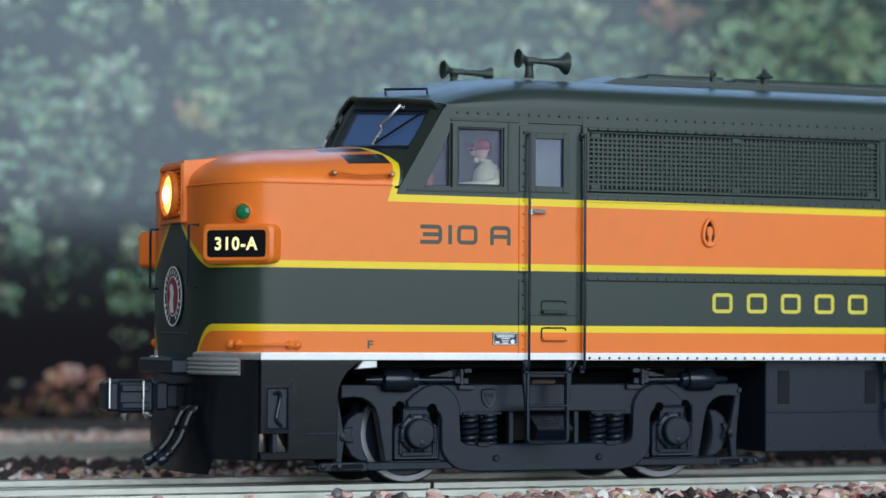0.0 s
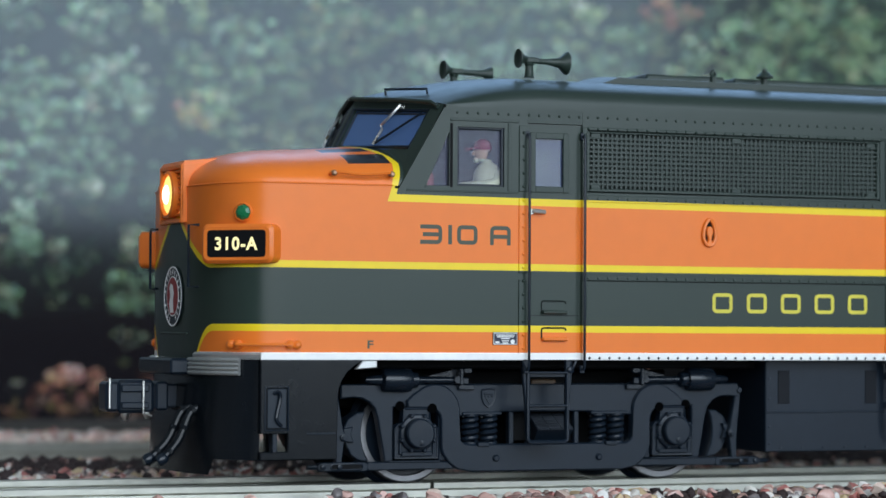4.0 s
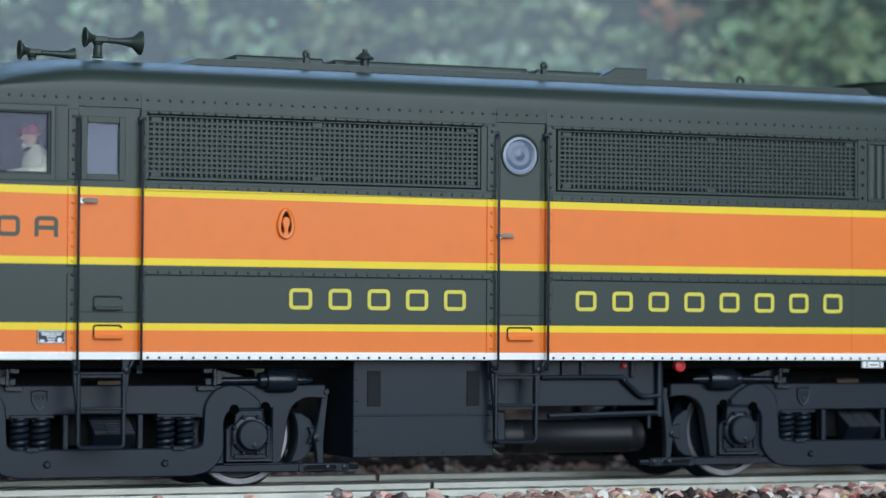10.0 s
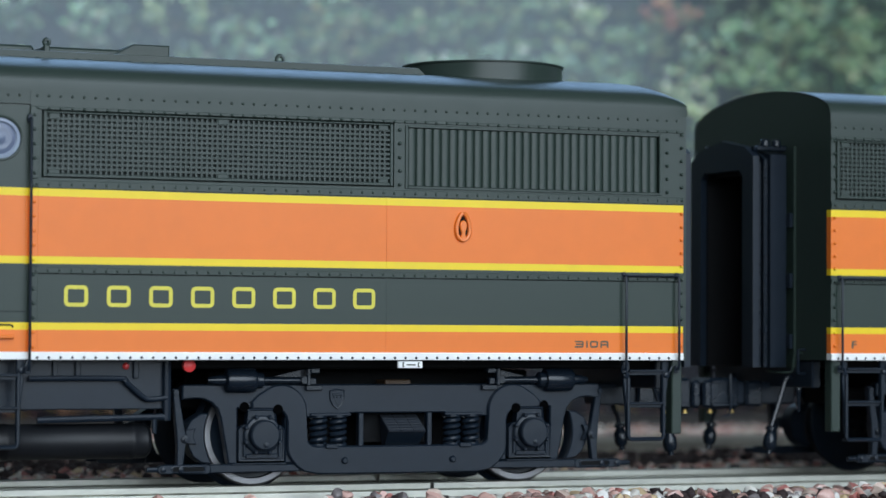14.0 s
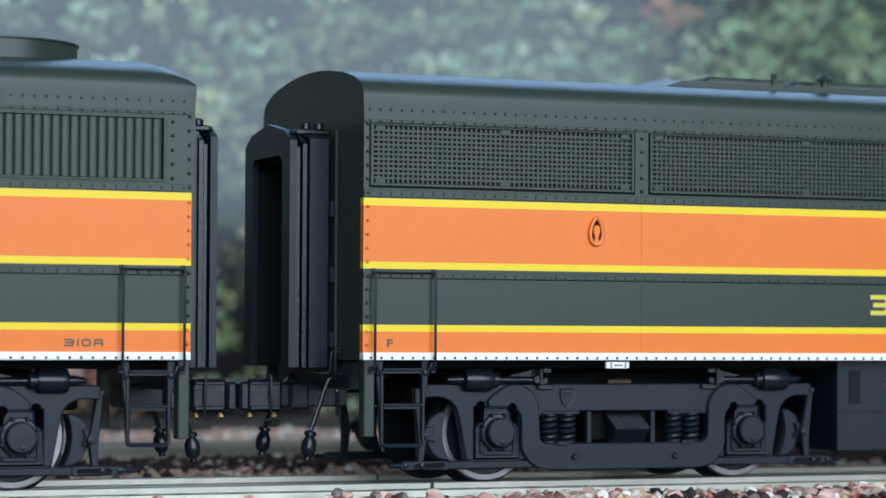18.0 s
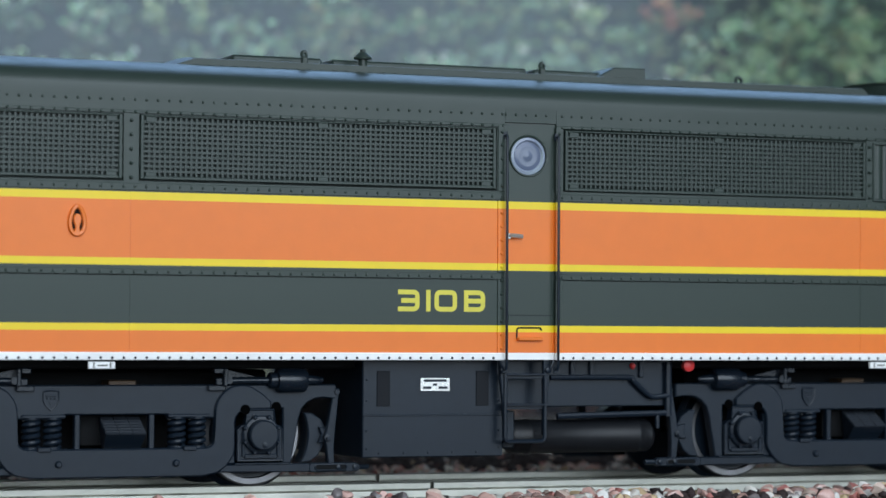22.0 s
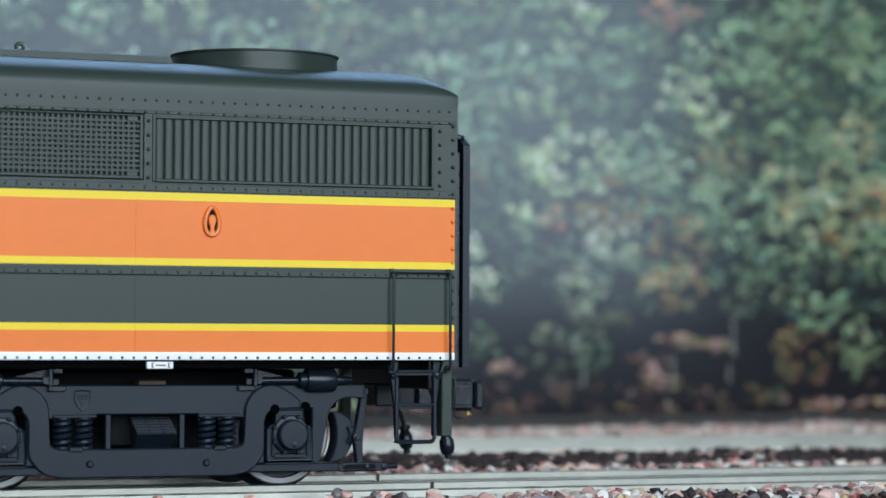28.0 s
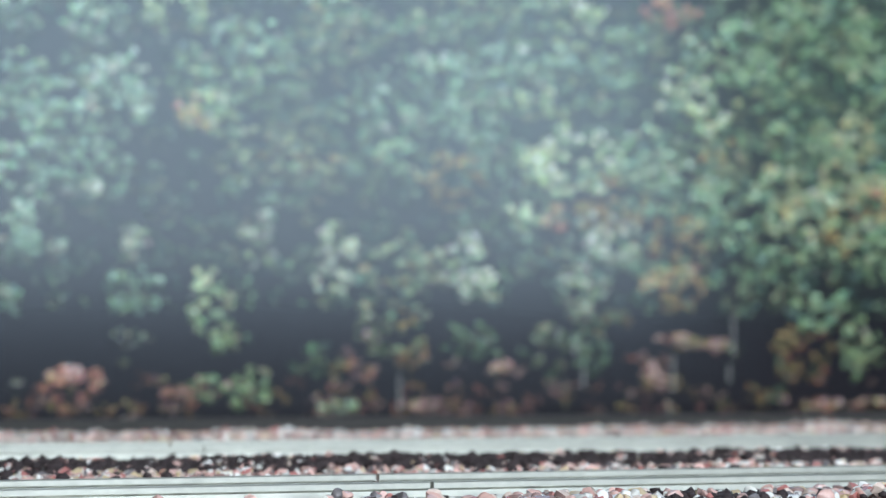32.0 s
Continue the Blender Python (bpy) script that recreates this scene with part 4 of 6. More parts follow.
def end_gear(unit, ox, xw, s):
    """Coupler, hoses and corner posts at a flat end."""
    zc = 9.9
    g = G().box(*sorted((xw - s * 4, xw + s * 4.5)), -2.2, 2.2, 8.6, 11.3, .2)
    c = part("coupler", g, M_BLACK, unit, "black knuckle coupler with a metal lift loop", ox)
    g = G().box(*sorted((xw + s * 4.2, xw + s * 8.6)), -2.7, 2.7, 8.0, 11.9, .4).box(*sorted((xw + s * 8.4, xw + s * 9.6)), -3.2, .2, 8.2, 11.6, .3)
    g.box(*sorted((xw + s * 4.6, xw + s * 8.2)), -2.95, -2.6, 8.3, 8.8, .1).box(*sorted((xw + s * 4.6, xw + s * 8.2)), -2.95, -2.6, 11.2, 11.6, .1).box(*sorted((xw + s * 1.0, xw + s * 3.4)), -2.9, 2.9, 8.3, 11.5, .3)
    part("coupler_head", g, M_GLOSS, c, "", ox)
    x = xw + s * 5.8
    part("lift_loop", G().tube(smooth_path([(x, -3.1, 12.3), (x, -3.2, 10), (x, -3.0, 7.4), (x + s * 1.0, -3.0, 7.2)], 3), .13, 6), M_BLACK, c, "thin dark wire loop", ox)
    for q in (5.0, 8.0):
        part("coupler_screw", G().lathe([(.2, 0), (.2, .3), (.38, .35), (.38, .6), (.15, .65)], (xw + s * q, -1.9, 8.1), (0, 0, -1), 10), M_BRASS, c, "tiny brass screw", ox)
    for y, lean in ((-7.5, 2.8), (7.0, 3.4)):
        a = (xw + s * .5, y, 11.5)
        b = (xw + s * (lean - .2), y - .3, 6.0)
        g = G().tube(smooth_path([(xw - s * .5, y, 12.0), (xw, y, 12.0), a, (xw + s * (lean - 1.3), y - .15, 8.8), b], 4), .3, 8)
        h = part("brake_hose", g, M_GLOSS, unit, "black hanging brake hose", ox)
        part("hose_coupling", G().lathe([(.5, 0), (.72, .15), (.72, .5), (.5, .6), (.85, 1.3), (.9, 2.2), (.7, 2.8), (.4, 2.95), (.4, 3.4)], b, (s * .12, 0, -1), 12), M_GLOSS, h, "", ox)
    rod = smooth_path([(xw + s * .2, -11.2, 15.0), (xw + s * 1.2, -11.2, 15.2), (xw + s * 1.4, -11.0, 14.2), (xw + s * 1.4, -10.6, 12.8), (xw + s * 2.4, -9.8, 12.7), (xw + s * 2.6, -8.0, 12.7), (xw + s * 2.6, -6.4, 12.9)], 3)
    part("lift_lever", G().tube(rod, .12, 6), M_GREEN, unit, "thin bent uncoupling lever", ox)
    part("air_cock", G().lathe([(.3, 0), (.35, .3), (.25, .6), (.25, 2.6), (.12, 3.0)], (xw + s * .4, -10.6, 10.8), (0, 0, -1), 8), M_GLOSS, unit, "", ox)
    for y in (-16.2, 16.2):
        part("end_post", G().box(*sorted((xw - s * 1.7, xw - s * .4)), y - .8, y + .8, 5.6, 14.3, .12), M_GREEN, unit, "green corner post", ox)
    for y in (-11.5, 11.5):
        part("end_grab", G().tube([(xw, y, 15.5), (xw + s * 1, y, 15.5), (xw + s * 1, y, 12.6), (xw, y, 12.6)], .17, 6), M_BLACK, unit, "", ox)
    part("pilot_beam", G().box(*sorted((xw - s * 1.6, xw - s * .4)), -12.5, 12.5, 10.8, 14.2, .15), M_BLACK, unit, "", ox)


def truck_meshes():
    """The pieces of a two-axle truck about its centre, near side at y = -13."""
    m = {}
    yf = -13.0
    # a goose-necked equaliser: humped over each journal, dropped in the middle
    neck = [(-17.7, 9.55), (-16.9, 10.3)] + arc(-14.2, 8.35, 3.1, 118, 0, 11)
    left = [(-9.65, 1.32), (-11.35, 1.65), (-12.3, 2.25), (-12.85, 2.9), (-13.3, 3.6), (-13.45, 4.3), (-13.45, 7.3), (-13.6, 7.9), (-13.95, 8.35), (-14.6, 8.7), (-17.6, 8.75)] + neck + [(-11.1, 5.55)] + arc(-10.0, 5.6, 1.1, 180, 270, 4)
    m["equaliser"] = G().prism(left + [(-x, z) for x, z in left[::-1]], yf - .5, yf + .6, .16)
    # side frame behind it, cut out for the wheels, the boxes and the springs
    half = [(-25.4, 11.45), (-25.6, 11.2), (-25.6, 9.8), (-24.0, 9.95), (-23.0, 9.85), (-22.1, 9.4), (-21.45, 8.7), (-21.1, 7.6), (-20.4, 3.7), (-20.2, 2.62), (-19.2, 2.62), (-19.2, 8.8), (-13.6, 8.8), (-13.6, 2.62), (-11.35, 2.62), (-11.35, 7.75), (-6.0, 7.75), (-5.8, 8.2)]
    m["side_frame"] = G().prism(half + [(-x, z) for x, z in half[::-1]], yf, yf + 1.3, .14)
    m["foot_bar"] = G().prism([(-22.4, 2.6), (-12.4, 2.55), (-11.6, 1.7), (-22.4, 1.62)], yf - .15, yf + .8, .12).box(-19.9, -13.5, yf - .3, yf + .4, 2.52, 2.72, .05)
    box = [(-1.6, 8.65), (1.6, 8.65), (1.75, 7.0), (2.35, 6.75), (2.68, 6.4), (2.68, 3.0), (-2.75, 3.0), (-2.75, 6.4), (-2.35, 6.8), (-1.75, 7.0)]
    g = G().prism(box, yf - .3, yf + .9, .12).tube([(x * .96, yf - .33, z) for x, z in box + box[:1]], .13, 5)
    g.box(-2.2, -1.9, yf - .55, yf - .2, 3.4, 6.2, .08).box(1.9, 2.2, yf - .55, yf - .2, 3.4, 6.2, .08)
    m["journal_box"] = g.prism([(-1.9, 3.75), (1.9, 3.75), (1.9, 3.2), (-1.9, 3.2)], yf - .55, yf + .3, .1)
    g = G().lathe([(2.18, 0), (2.18, .3), (2.05, .45), (1.74, .5), (1.68, 1.35), (1.52, 1.5), (.02, 1.52)], (0, yf - .3, 5.85), (0, -1, 0), 28)
    g.lathe([(.34, 0), (.34, .12), (.2, .14), (.2, .3), (.02, .32)], (.1, yf - 1.8, 4.75), (0, -1, 0), 10)
    for k in range(8):
        a = .39 + k * .785
        g.lathe([(.26, 0), (.26, .55), (.14, .66)], (2.12 * math.cos(a), yf - .4, 5.85 + 2.12 * math.sin(a)), (0, -1, 0), 6)
    m["journal_cap"] = g
    # a flush disc and a flat sheet, blackened to pass for shaded hollows
    m["hole_shade"] = G().lathe([(.58, 0), (.58, .2)], (0, yf - .34, 0), (0, -1, 0), 12)
    m["box_shade"] = G().box(-3.2, 3.2, yf + 1.1, yf + 1.5, 2.4, 9.2)
    g = G()
    path = [(.82 * math.cos(a), yf + .75 + .8 * math.sin(a), 4.7 + 3.1 * a / (6.283 * 4.5)) for a in [i * .5236 for i in range(55)]]
    g.tube(path, .27, 7)
    m["coil_spring"] = g.lathe([(1.05, 0), (1.05, .35)], (0, yf + .75, 4.4), (0, 0, 1), 14).lathe([(1.05, 0), (1.05, .25)], (0, yf + .75, 7.7), (0, 0, 1), 14)
    m["spring_seat"] = G().box(-2.45, 2.45, yf - .25, yf + 1.2, 7.85, 8.25, .1)
    m["seat_lug"] = G().box(-.75, .75, yf - .75, yf + .2, 4.2, 4.75, .1)
    g = G().prism([(-.5, 11.0), (.15, 11.0), (1.0, 6.2), (1.3, 5.6), (1.05, 4.6), (.75, 2.2), (.05, 2.2), (.1, 4.6), (.0, 6.0)], yf + .1, yf + 1.0, .1)
    g.lathe([(.42, 0), (.42, .3), (.24, .34), (.24, .6)], (.95, yf + .1, 5.4), (0, -1, 0), 10).lathe([(.3, 0), (.3, .3)], (-.15, yf + .1, 10.6), (0, -1, 0), 8)
    m["brake_hanger"] = g
    # crescent shoe lying against the wheel's tread
    inner = [(9.74 - 6.2 * math.cos(radians(a)), 5.8 + 6.2 * math.sin(radians(a))) for a in range(-31, 25, 6)]
    outer = [(3.1, 8.2), (2.0, 7.5), (1.5, 6.6), (1.35, 5.7), (1.7, 4.5), (2.3, 3.4), (3.2, 2.75)]
    m["brake_shoe"] = G().prism(inner + outer, yf + 1.2, yf + 3.6, .12).prism([(1.2, 6.4), (2.4, 6.6), (2.1, 5.8), (2.5, 4.8), (1.4, 4.9)], yf + .7, yf + 1.3, .08)
    g = G().lathe([(.3, 0), (.55, 1.2), (.6, 1.9), (1.25, 2.1), (1.38, 2.4), (1.4, 5.1), (1.28, 5.5), (.92, 5.55), (.9, 6.3), (.62, 6.5), (.4, 6.55), (.36, 11.2)], (-2.2, yf - .3, 11.95), (1, 0, -.005), 20)
    g.rod((-.2, yf - 1.2, 12.6), (3.3, yf - 1.2, 12.6), .16, 6).lathe([(.42, 0), (.42, .5)], (9.0, yf - .5, 11.95), (0, -1, 0), 10)
    g.box(9.2, 9.7, yf - 1.1, yf + .5, 11.3, 13.3, .12).box(9.7, 10.8, yf - 1.0, yf + .4, 12.7, 13.3, .1).box(9.7, 10.5, yf - .7, yf + .2, 11.4, 12.2, .1)
    g.box(9.3, 11.3, yf - .5, yf + .4, 10.75, 11.4, .1).prism([(5.6, 12.35), (9.4, 13.25), (9.4, 12.2)], yf + .1, yf + .6, .06)
    m["brake_cylinder"] = g
    link = [(-4.7, 1.6), (.6, 1.55), (.9, 1.8), (.9, 2.35), (.6, 2.62), (-4.7, 2.62)] + arc(-4.75, 2.1, .5, 90, 270, 5)
    g = G().prism(link, yf - .2, yf + .5, .1)
    slot = [(-3.3, 1.78), (-.1, 1.78)] + arc(-.1, 2.1, .32, -90, 90, 5) + arc(-3.3, 2.1, .32, 90, 270, 5)
    g.tube([(x, yf - .22, z) for x, z in slot + slot[:1]], .1, 5)
    for x in (-4.6, -2.6):
        g.lathe([(.3, 0), (.3, .25), (.15, .3)], (x, yf - .2, 2.1), (0, -1, 0), 8)
    m["tie_bar"] = g.rod((-6.4, yf + .2, 2.1), (-5, yf + .2, 2.1), .3, 8)
    # slot shade as a dark plate over the bar
    m["tie_slot"] = G().prism(slot, yf - .24, yf - .1)
    sh = [(-.82, 10.75), (0, 10.9), (.82, 10.75), (.82, 9.8), (.5, 9.15), (0, 8.72), (-.5, 9.15), (-.82, 9.8)]
    g = G().prism(sh, yf - .12, yf + .1, .05).tube([(x, yf - .12, z) for x, z in sh + sh[:1]], .1, 5).box(-.6, .6, yf - .22, yf, 10.2, 10.45, .05)
    for x in (-.42, 0, .42):
        g.rivet(x, yf - .12, 10.0, .13)
    m["emblem"] = g.prism([(-.3, 9.7), (.3, 9.7), (0, 9.2)], yf - .22, yf)
    g = G().prism([(-4.0, 8.0), (4.3, 8.0), (5.1, 7.6), (3.3, 4.8), (-4.0, 4.8)], yf + 1.2, yf + 3.5)
    m["bolster_block"] = G().prism([(-4.0, 8.0), (4.3, 8.0), (4.3, 4.8), (-4.0, 4.8)], yf + 2.4, yf + 4.0)
    # a treaded step that slopes outwards
    m["bolster_step"] = G().add([(-1.5, -14.0, 6.1), (3.1, -14.0, 6.1), (3.1, -11.0, 7.8), (-1.5, -11.0, 7.8), (-1.2, -12.2, 4.5), (2.9, -12.2, 4.5), (2.9, -11.0, 4.5), (-1.2, -11.0, 4.5)],
                                [(0, 1, 2, 3), (4, 5, 1, 0), (5, 6, 2, 1), (7, 4, 0, 3), (7, 6, 5, 4), (6, 7, 3, 2)])
    m["step_tread"] = G().add([(-.68, -14.05, 6.06), (.68, -14.05, 6.06), (.68, -11.05, 7.78), (-.68, -11.05, 7.78), (-.68, -14.1, 6.2), (.68, -14.1, 6.2), (.68, -11.05, 7.93), (-.68, -11.05, 7.93)],
                              [(4, 5, 6, 7), (0, 1, 5, 4), (1, 2, 6, 5), (3, 0, 4, 7)])
    g = G()
    for k in range(6):
        f = .08 + k * .165
        g.rod((-1.45, -14.0 + 3.0 * f, 6.2 + 1.7 * f), (3.05, -14.0 + 3.0 * f, 6.2 + 1.7 * f), .1, 5)
    m["tread_rib"] = g
    m["bolster_post"] = G().prism([(-.3, 8.2), (.3, 8.2), (.3, 4.4), (-.3, 4.4)], yf + .1, yf + 1.0, .08)
    g = G().lathe([(.95, 6.6), (1.0, 7.0), (5.2, 7.1), (6.35, 7.2), (6.45, 7.5), (6.3, 7.8), (5.85, 8.1), (5.78, 9.9), (5.6, 10.05), (5.0, 10.05), (4.9, 9.5), (1.5, 9.2), (1.4, 10.0), (.2, 10.0)], (0, 0, 0), (0, -1, 0), 40)
    m["wheel"] = g
    m["axle"] = G().rod((0, -13.6, 0), (0, 13.6, 0), .9, 10)
    m["frame_bolt"] = G().lathe([(.42, 0), (.42, .2), (.25, .4)], (0, yf - .45, 2.86), (0, -1, 0), 10)
    m["bolster_pad"] = G().box(.4, 3.6, -8.0, -5.0, 11.2, 11.85, .1)
    # core blocks fill the gap under the underframe, dark as shade
    m["truck_core"] = G().box(-9.5, 9.5, -7.0, 7.0, 4.0, 11.0, .3).box(-25, 25, -5.5, 5.5, 8.5, 10.5, .3).box(-20, 20, -4.8, 4.8, 10.4, 13.0, .3)
    out = {k: v.mesh(k) for k, v in m.items()}
    w = out["wheel"]
    w.materials.append(M_TREAD)
    w.materials.append(M_BLACK)
    for q in w.polygons:
        c = sum((w.vertices[i].co for i in q.vertices), Vector()) / len(q.vertices)
        if math.hypot(c.x, c.z) < .0050 or c.y > -.0098:
            q.material_index = 1
    return out


TR = truck_meshes()
WHEELS = []


def truck(unit, ox, xc, emblem=True):
    o = lambda x: pose((xc + .14 - ox + x) * .001, 0, 0)
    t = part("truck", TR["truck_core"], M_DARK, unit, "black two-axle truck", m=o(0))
    here = lambda x, z=0: pose(x * .001, 0, z * .001)
    mir = Matrix.Diagonal((1, -1, 1, 1))
    rev = Matrix.Diagonal((-1, 1, 1, 1))
    for s in (Matrix.Identity(4), mir):
        part("equaliser", TR["equaliser"], M_BLACK, t, m=s)
        part("side_frame", TR["side_frame"], M_BLACK, t, m=s)
        for x in (-16.46, 16.46):
            part("journal_box", TR["journal_box"], M_BLACK, t, m=s @ here(x))
            part("journal_cap", TR["journal_cap"], M_BLACK, t, m=s @ here(x))
            part("box_shade", TR["box_shade"], M_VOID, t, "black sheet for the shade round the journal box", m=s @ here(x))
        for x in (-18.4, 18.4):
            part("hole_shade", TR["hole_shade"], M_VOID, t, "flush black disc for a core hole's shade", m=s @ pose(x * .001, .00051, .00895))
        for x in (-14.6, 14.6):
            part("hole_shade", TR["hole_shade"], M_VOID, t, "flush black disc for a core hole's shade", m=s @ pose(x * .001, .00001, .00868))
        for x in (-8.2, 8.2):
            part("spring_seat", TR["spring_seat"], M_BLACK, t, m=s @ here(x))
            part("seat_lug", TR["seat_lug"], M_BLACK, t, m=s @ here(x))
        for x in (-9.38, -7.02, 7.02, 9.38):
            part("coil_spring", TR["coil_spring"], M_BLACK, t, m=s @ here(x))
        for e, r in ((-1, Matrix.Identity(4)), (1, rev)):
            part("brake_hanger", TR["brake_hanger"], M_BLACK, t, m=s @ here(-26.2 if e < 0 else 25.5) @ r)
            part("brake_shoe", TR["brake_shoe"], M_BLACK, t, m=s @ here(e * 26.2) @ r)
            part("brake_cylinder", TR["brake_cylinder"], M_GLOSS, t, m=s @ here(e * (20.6 if e < 0 else 21.6)) @ r)
            part("foot_bar", TR["foot_bar"], M_BLACK, t, m=s @ r.inverted() if e > 0 else s)
            part("tie_bar", TR["tie_bar"], M_BLACK, t, m=s @ here(e * 23.2) @ r)
            part("tie_slot", TR["tie_slot"], M_DARK, t, "dark plate for a slot's shade", m=s @ here(e * 23.2) @ r)
        for x in (-6.62, 6.62):
            part("frame_bolt", TR["frame_bolt"], M_BLACK, t, m=s @ here(x))
        part("bolster_step", TR["bolster_step"], M_BLACK, t, m=s)
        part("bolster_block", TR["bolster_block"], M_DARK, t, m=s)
        # treads and ribs take the lighter black as painted top light
        for x in (-.75, .8, 2.35):
            part("step_tread", TR["step_tread"], M_PLATE, t, m=s @ here(x))
        tagged(part("tread_rib", TR["tread_rib"], M_PLATE, t, "step treads, lightened for light from above", m=s), kind="stuff")
        part("bolster_pad", TR["bolster_pad"], M_PAD, t, "brown bolster pad", m=s)
        for x in (-4.4, 4.0):
            part("bolster_post", TR["bolster_post"], M_BLACK, t, m=s @ here(x))
        part("emblem", TR["emblem"], M_BLACK, t, m=s @ here(-7.4))
    for x in (-16.46, 16.46):
        part("axle", TR["axle"], M_BLACK, t, m=here(x, 5.8))
        for s in (Matrix.Identity(4), mir):
            w = part("wheel", TR["wheel"], M_TREAD, t, "bright metal wheel", m=here(x, 5.8) @ (pose(0, 0, 0) if s == Matrix.Identity(4) else pose(0, 0, 0, 0, 0, 180)))
            WHEELS.append((w, x, s != Matrix.Identity(4)))
    return t


def underbody(unit, ox, dx, plate):
    """Fuel tank, equipment box, reservoir and pipes; dx: shift from the cab unit's."""
    y = -15.2
    t = part("fuel_tank", G().box(158.0 + dx, 175.3 + dx, y, -y, 3.2, 14.2, .12), M_BLACK, unit, "black slab-sided fuel tank", ox)
    part("tank_seam", G().box(158.0 + dx, 175.3 + dx, y - .12, y + .1, 7.85, 8.1, .05), M_BLACK, t, "", ox)
    for x in (159.7, 171.9):
        part("sight_gauge", G().box(x + dx, x + 1.6 + dx, y - .1, y + .1, 9.0, 13.0, .04), M_SLOT, t, "", ox)
    g = G()
    for z in (4.2, 6.2, 9.6, 12.0):
        g.rivet(158.5 + dx, y, z, .14).rivet(174.8 + dx, y, z, .14)
    for x in range(160, 175, 3):
        g.rivet(x + dx, y, 3.7, .14)
    tagged(part("tank_rivet_strip", g, M_BLACK, t, "", ox, smooth=60), kind="stuff")
    if plate:
        part("maker_plate", G().box(165.0 + dx, 168.6 + dx, y - .15, y, 10.7, 12.2, .03), M_METAL, t, "small white printed plate", ox)
        for k, (a, b, zz) in enumerate(((165.4, 168.2, 11.75), (165.3, 166.3, 10.95), (167.2, 168.3, 10.95), (166.5, 167.0, 11.3))):
            part("plate_bar", G().box(a + dx, b + dx, y - .2, y - .1, zz, zz + .28), M_BLACK, t, "", ox)
    e = part("equipment_box", G().box(175.4 + dx, 197.4 + dx, -14.2, 14.2, 8.8, 14.2, .12), M_BLACK, unit, "black underframe equipment box", ox)
    part("air_pipe", G().tube(smooth_path([(181.5 + dx, -14.8, 12.2), (191.4 + dx, -14.8, 12.2), (192.3 + dx, -14.8, 11.8), (194.2 + dx, -14.8, 10.2), (195.2 + dx, -14.8, 9.9), (197 + dx, -14.8, 10.1)], 4), .3, 8), M_BLACK, e, "", ox)
    part("air_pipe", G().rod((182.5 + dx, -14.6, 7.7), (197 + dx, -14.6, 8.0), .36).rod((197 + dx, -14.6, 7.6), (197 + dx, -14.6, 14), .45).rod((195.6 + dx, -14.6, 8.2), (195.6 + dx, -14.6, 6.2), .28), M_BLACK, e, "", ox)
    for x in (184.5, 187.0, 193.5):
        part("pipe_bracket", G().box(x + dx - .3, x + dx + .3, -14.6, -14.1, 12.2, 14.2, .08), M_BLACK, e, "", ox)
    part("relief_valve", G().lathe([(.3, 0), (.38, .2), (.2, .5)], (192.4 + dx, -14.2, 13.55), (0, -1, 0), 10), M_RED, e, "tiny red valve", ox)
    part("reservoir_end", G().box(175.5 + dx, 177.2 + dx, -14.4, -10.5, 4.0, 8.4, .2), M_BLACK, e, "", ox)
    c = part("air_reservoir", G().lathe([(.6, 0), (1.5, .2), (1.9, .7), (1.95, 1.2), (1.95, 2.5), (2.02, 2.6), (2.02, 3.0), (1.95, 3.1), (1.95, 16.5), (2.02, 16.6), (2.02, 17.0), (1.95, 17.1), (1.9, 18.4), (1.5, 18.9), (.6, 19.1)], (176.6 + dx, -12.6, 5.3), (1, 0, 0), 24), M_TANK, unit, "long black air reservoir", ox)
    part("fuel_filler", G().lathe([(.65, 0), (.75, .25), (.7, .8), (.3, 1.0)], (199.2 + dx, -15.0, 13.6), (0, -1, 0), 14), M_RED, unit, "bright red round filler cap", ox)
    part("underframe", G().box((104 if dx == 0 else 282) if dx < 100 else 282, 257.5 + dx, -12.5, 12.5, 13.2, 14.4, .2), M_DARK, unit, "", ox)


def shell_side(unit, liv, ox, x0, x1, holes, zt=43.0):
    g = G()
    wall_with(g, x0, x1, 14.3, zt, holes)
    p = part("side_sheet", g, liv, unit, "", ox)
    far_side(p)
    for z0, z1, out in ((23.5, 24.15, .14), (32.6, 33.4, .14), (40.98, 41.32, .12)):
        part("side_batten", G().box(x0, x1, -SIDE - out, -SIDE + .1, z0, z1, .05), liv, unit, "", ox)
    rivets(unit, liv, ox, [(x0 + .7, x1 - .3, 23.8, .1), (x0 + .7, x1 - .3, 33.0, .1), (x0 + .7, x1 - .3, 41.13, .1), (x0 + .7, x1 - .3, 42.45, -.02)])
    # the batten's shadow line, put in as a thin dark strip
    part("batten_shade_line", G().box(x0 + .5, x1 - .3, -SIDE - .03, -SIDE + .1, 23.4, 23.47), M_DARK, unit, "thin dark strip for the shadow under the batten", ox)
    part("sill_strip", G().box(x0, x1, -SIDE - .2, -SIDE + .1, 14.25, 15.05, .06), M_WHITE, unit, "white painted side sill", ox)
    # rivets coloured black in place of the small shadows they cast
    rivets(unit, M_BLACK, ox, [(x0 + .9, x1 - .4, 14.5, .15)], "sill_rivet_strip", "sill rivets blackened to stand for their shadows")


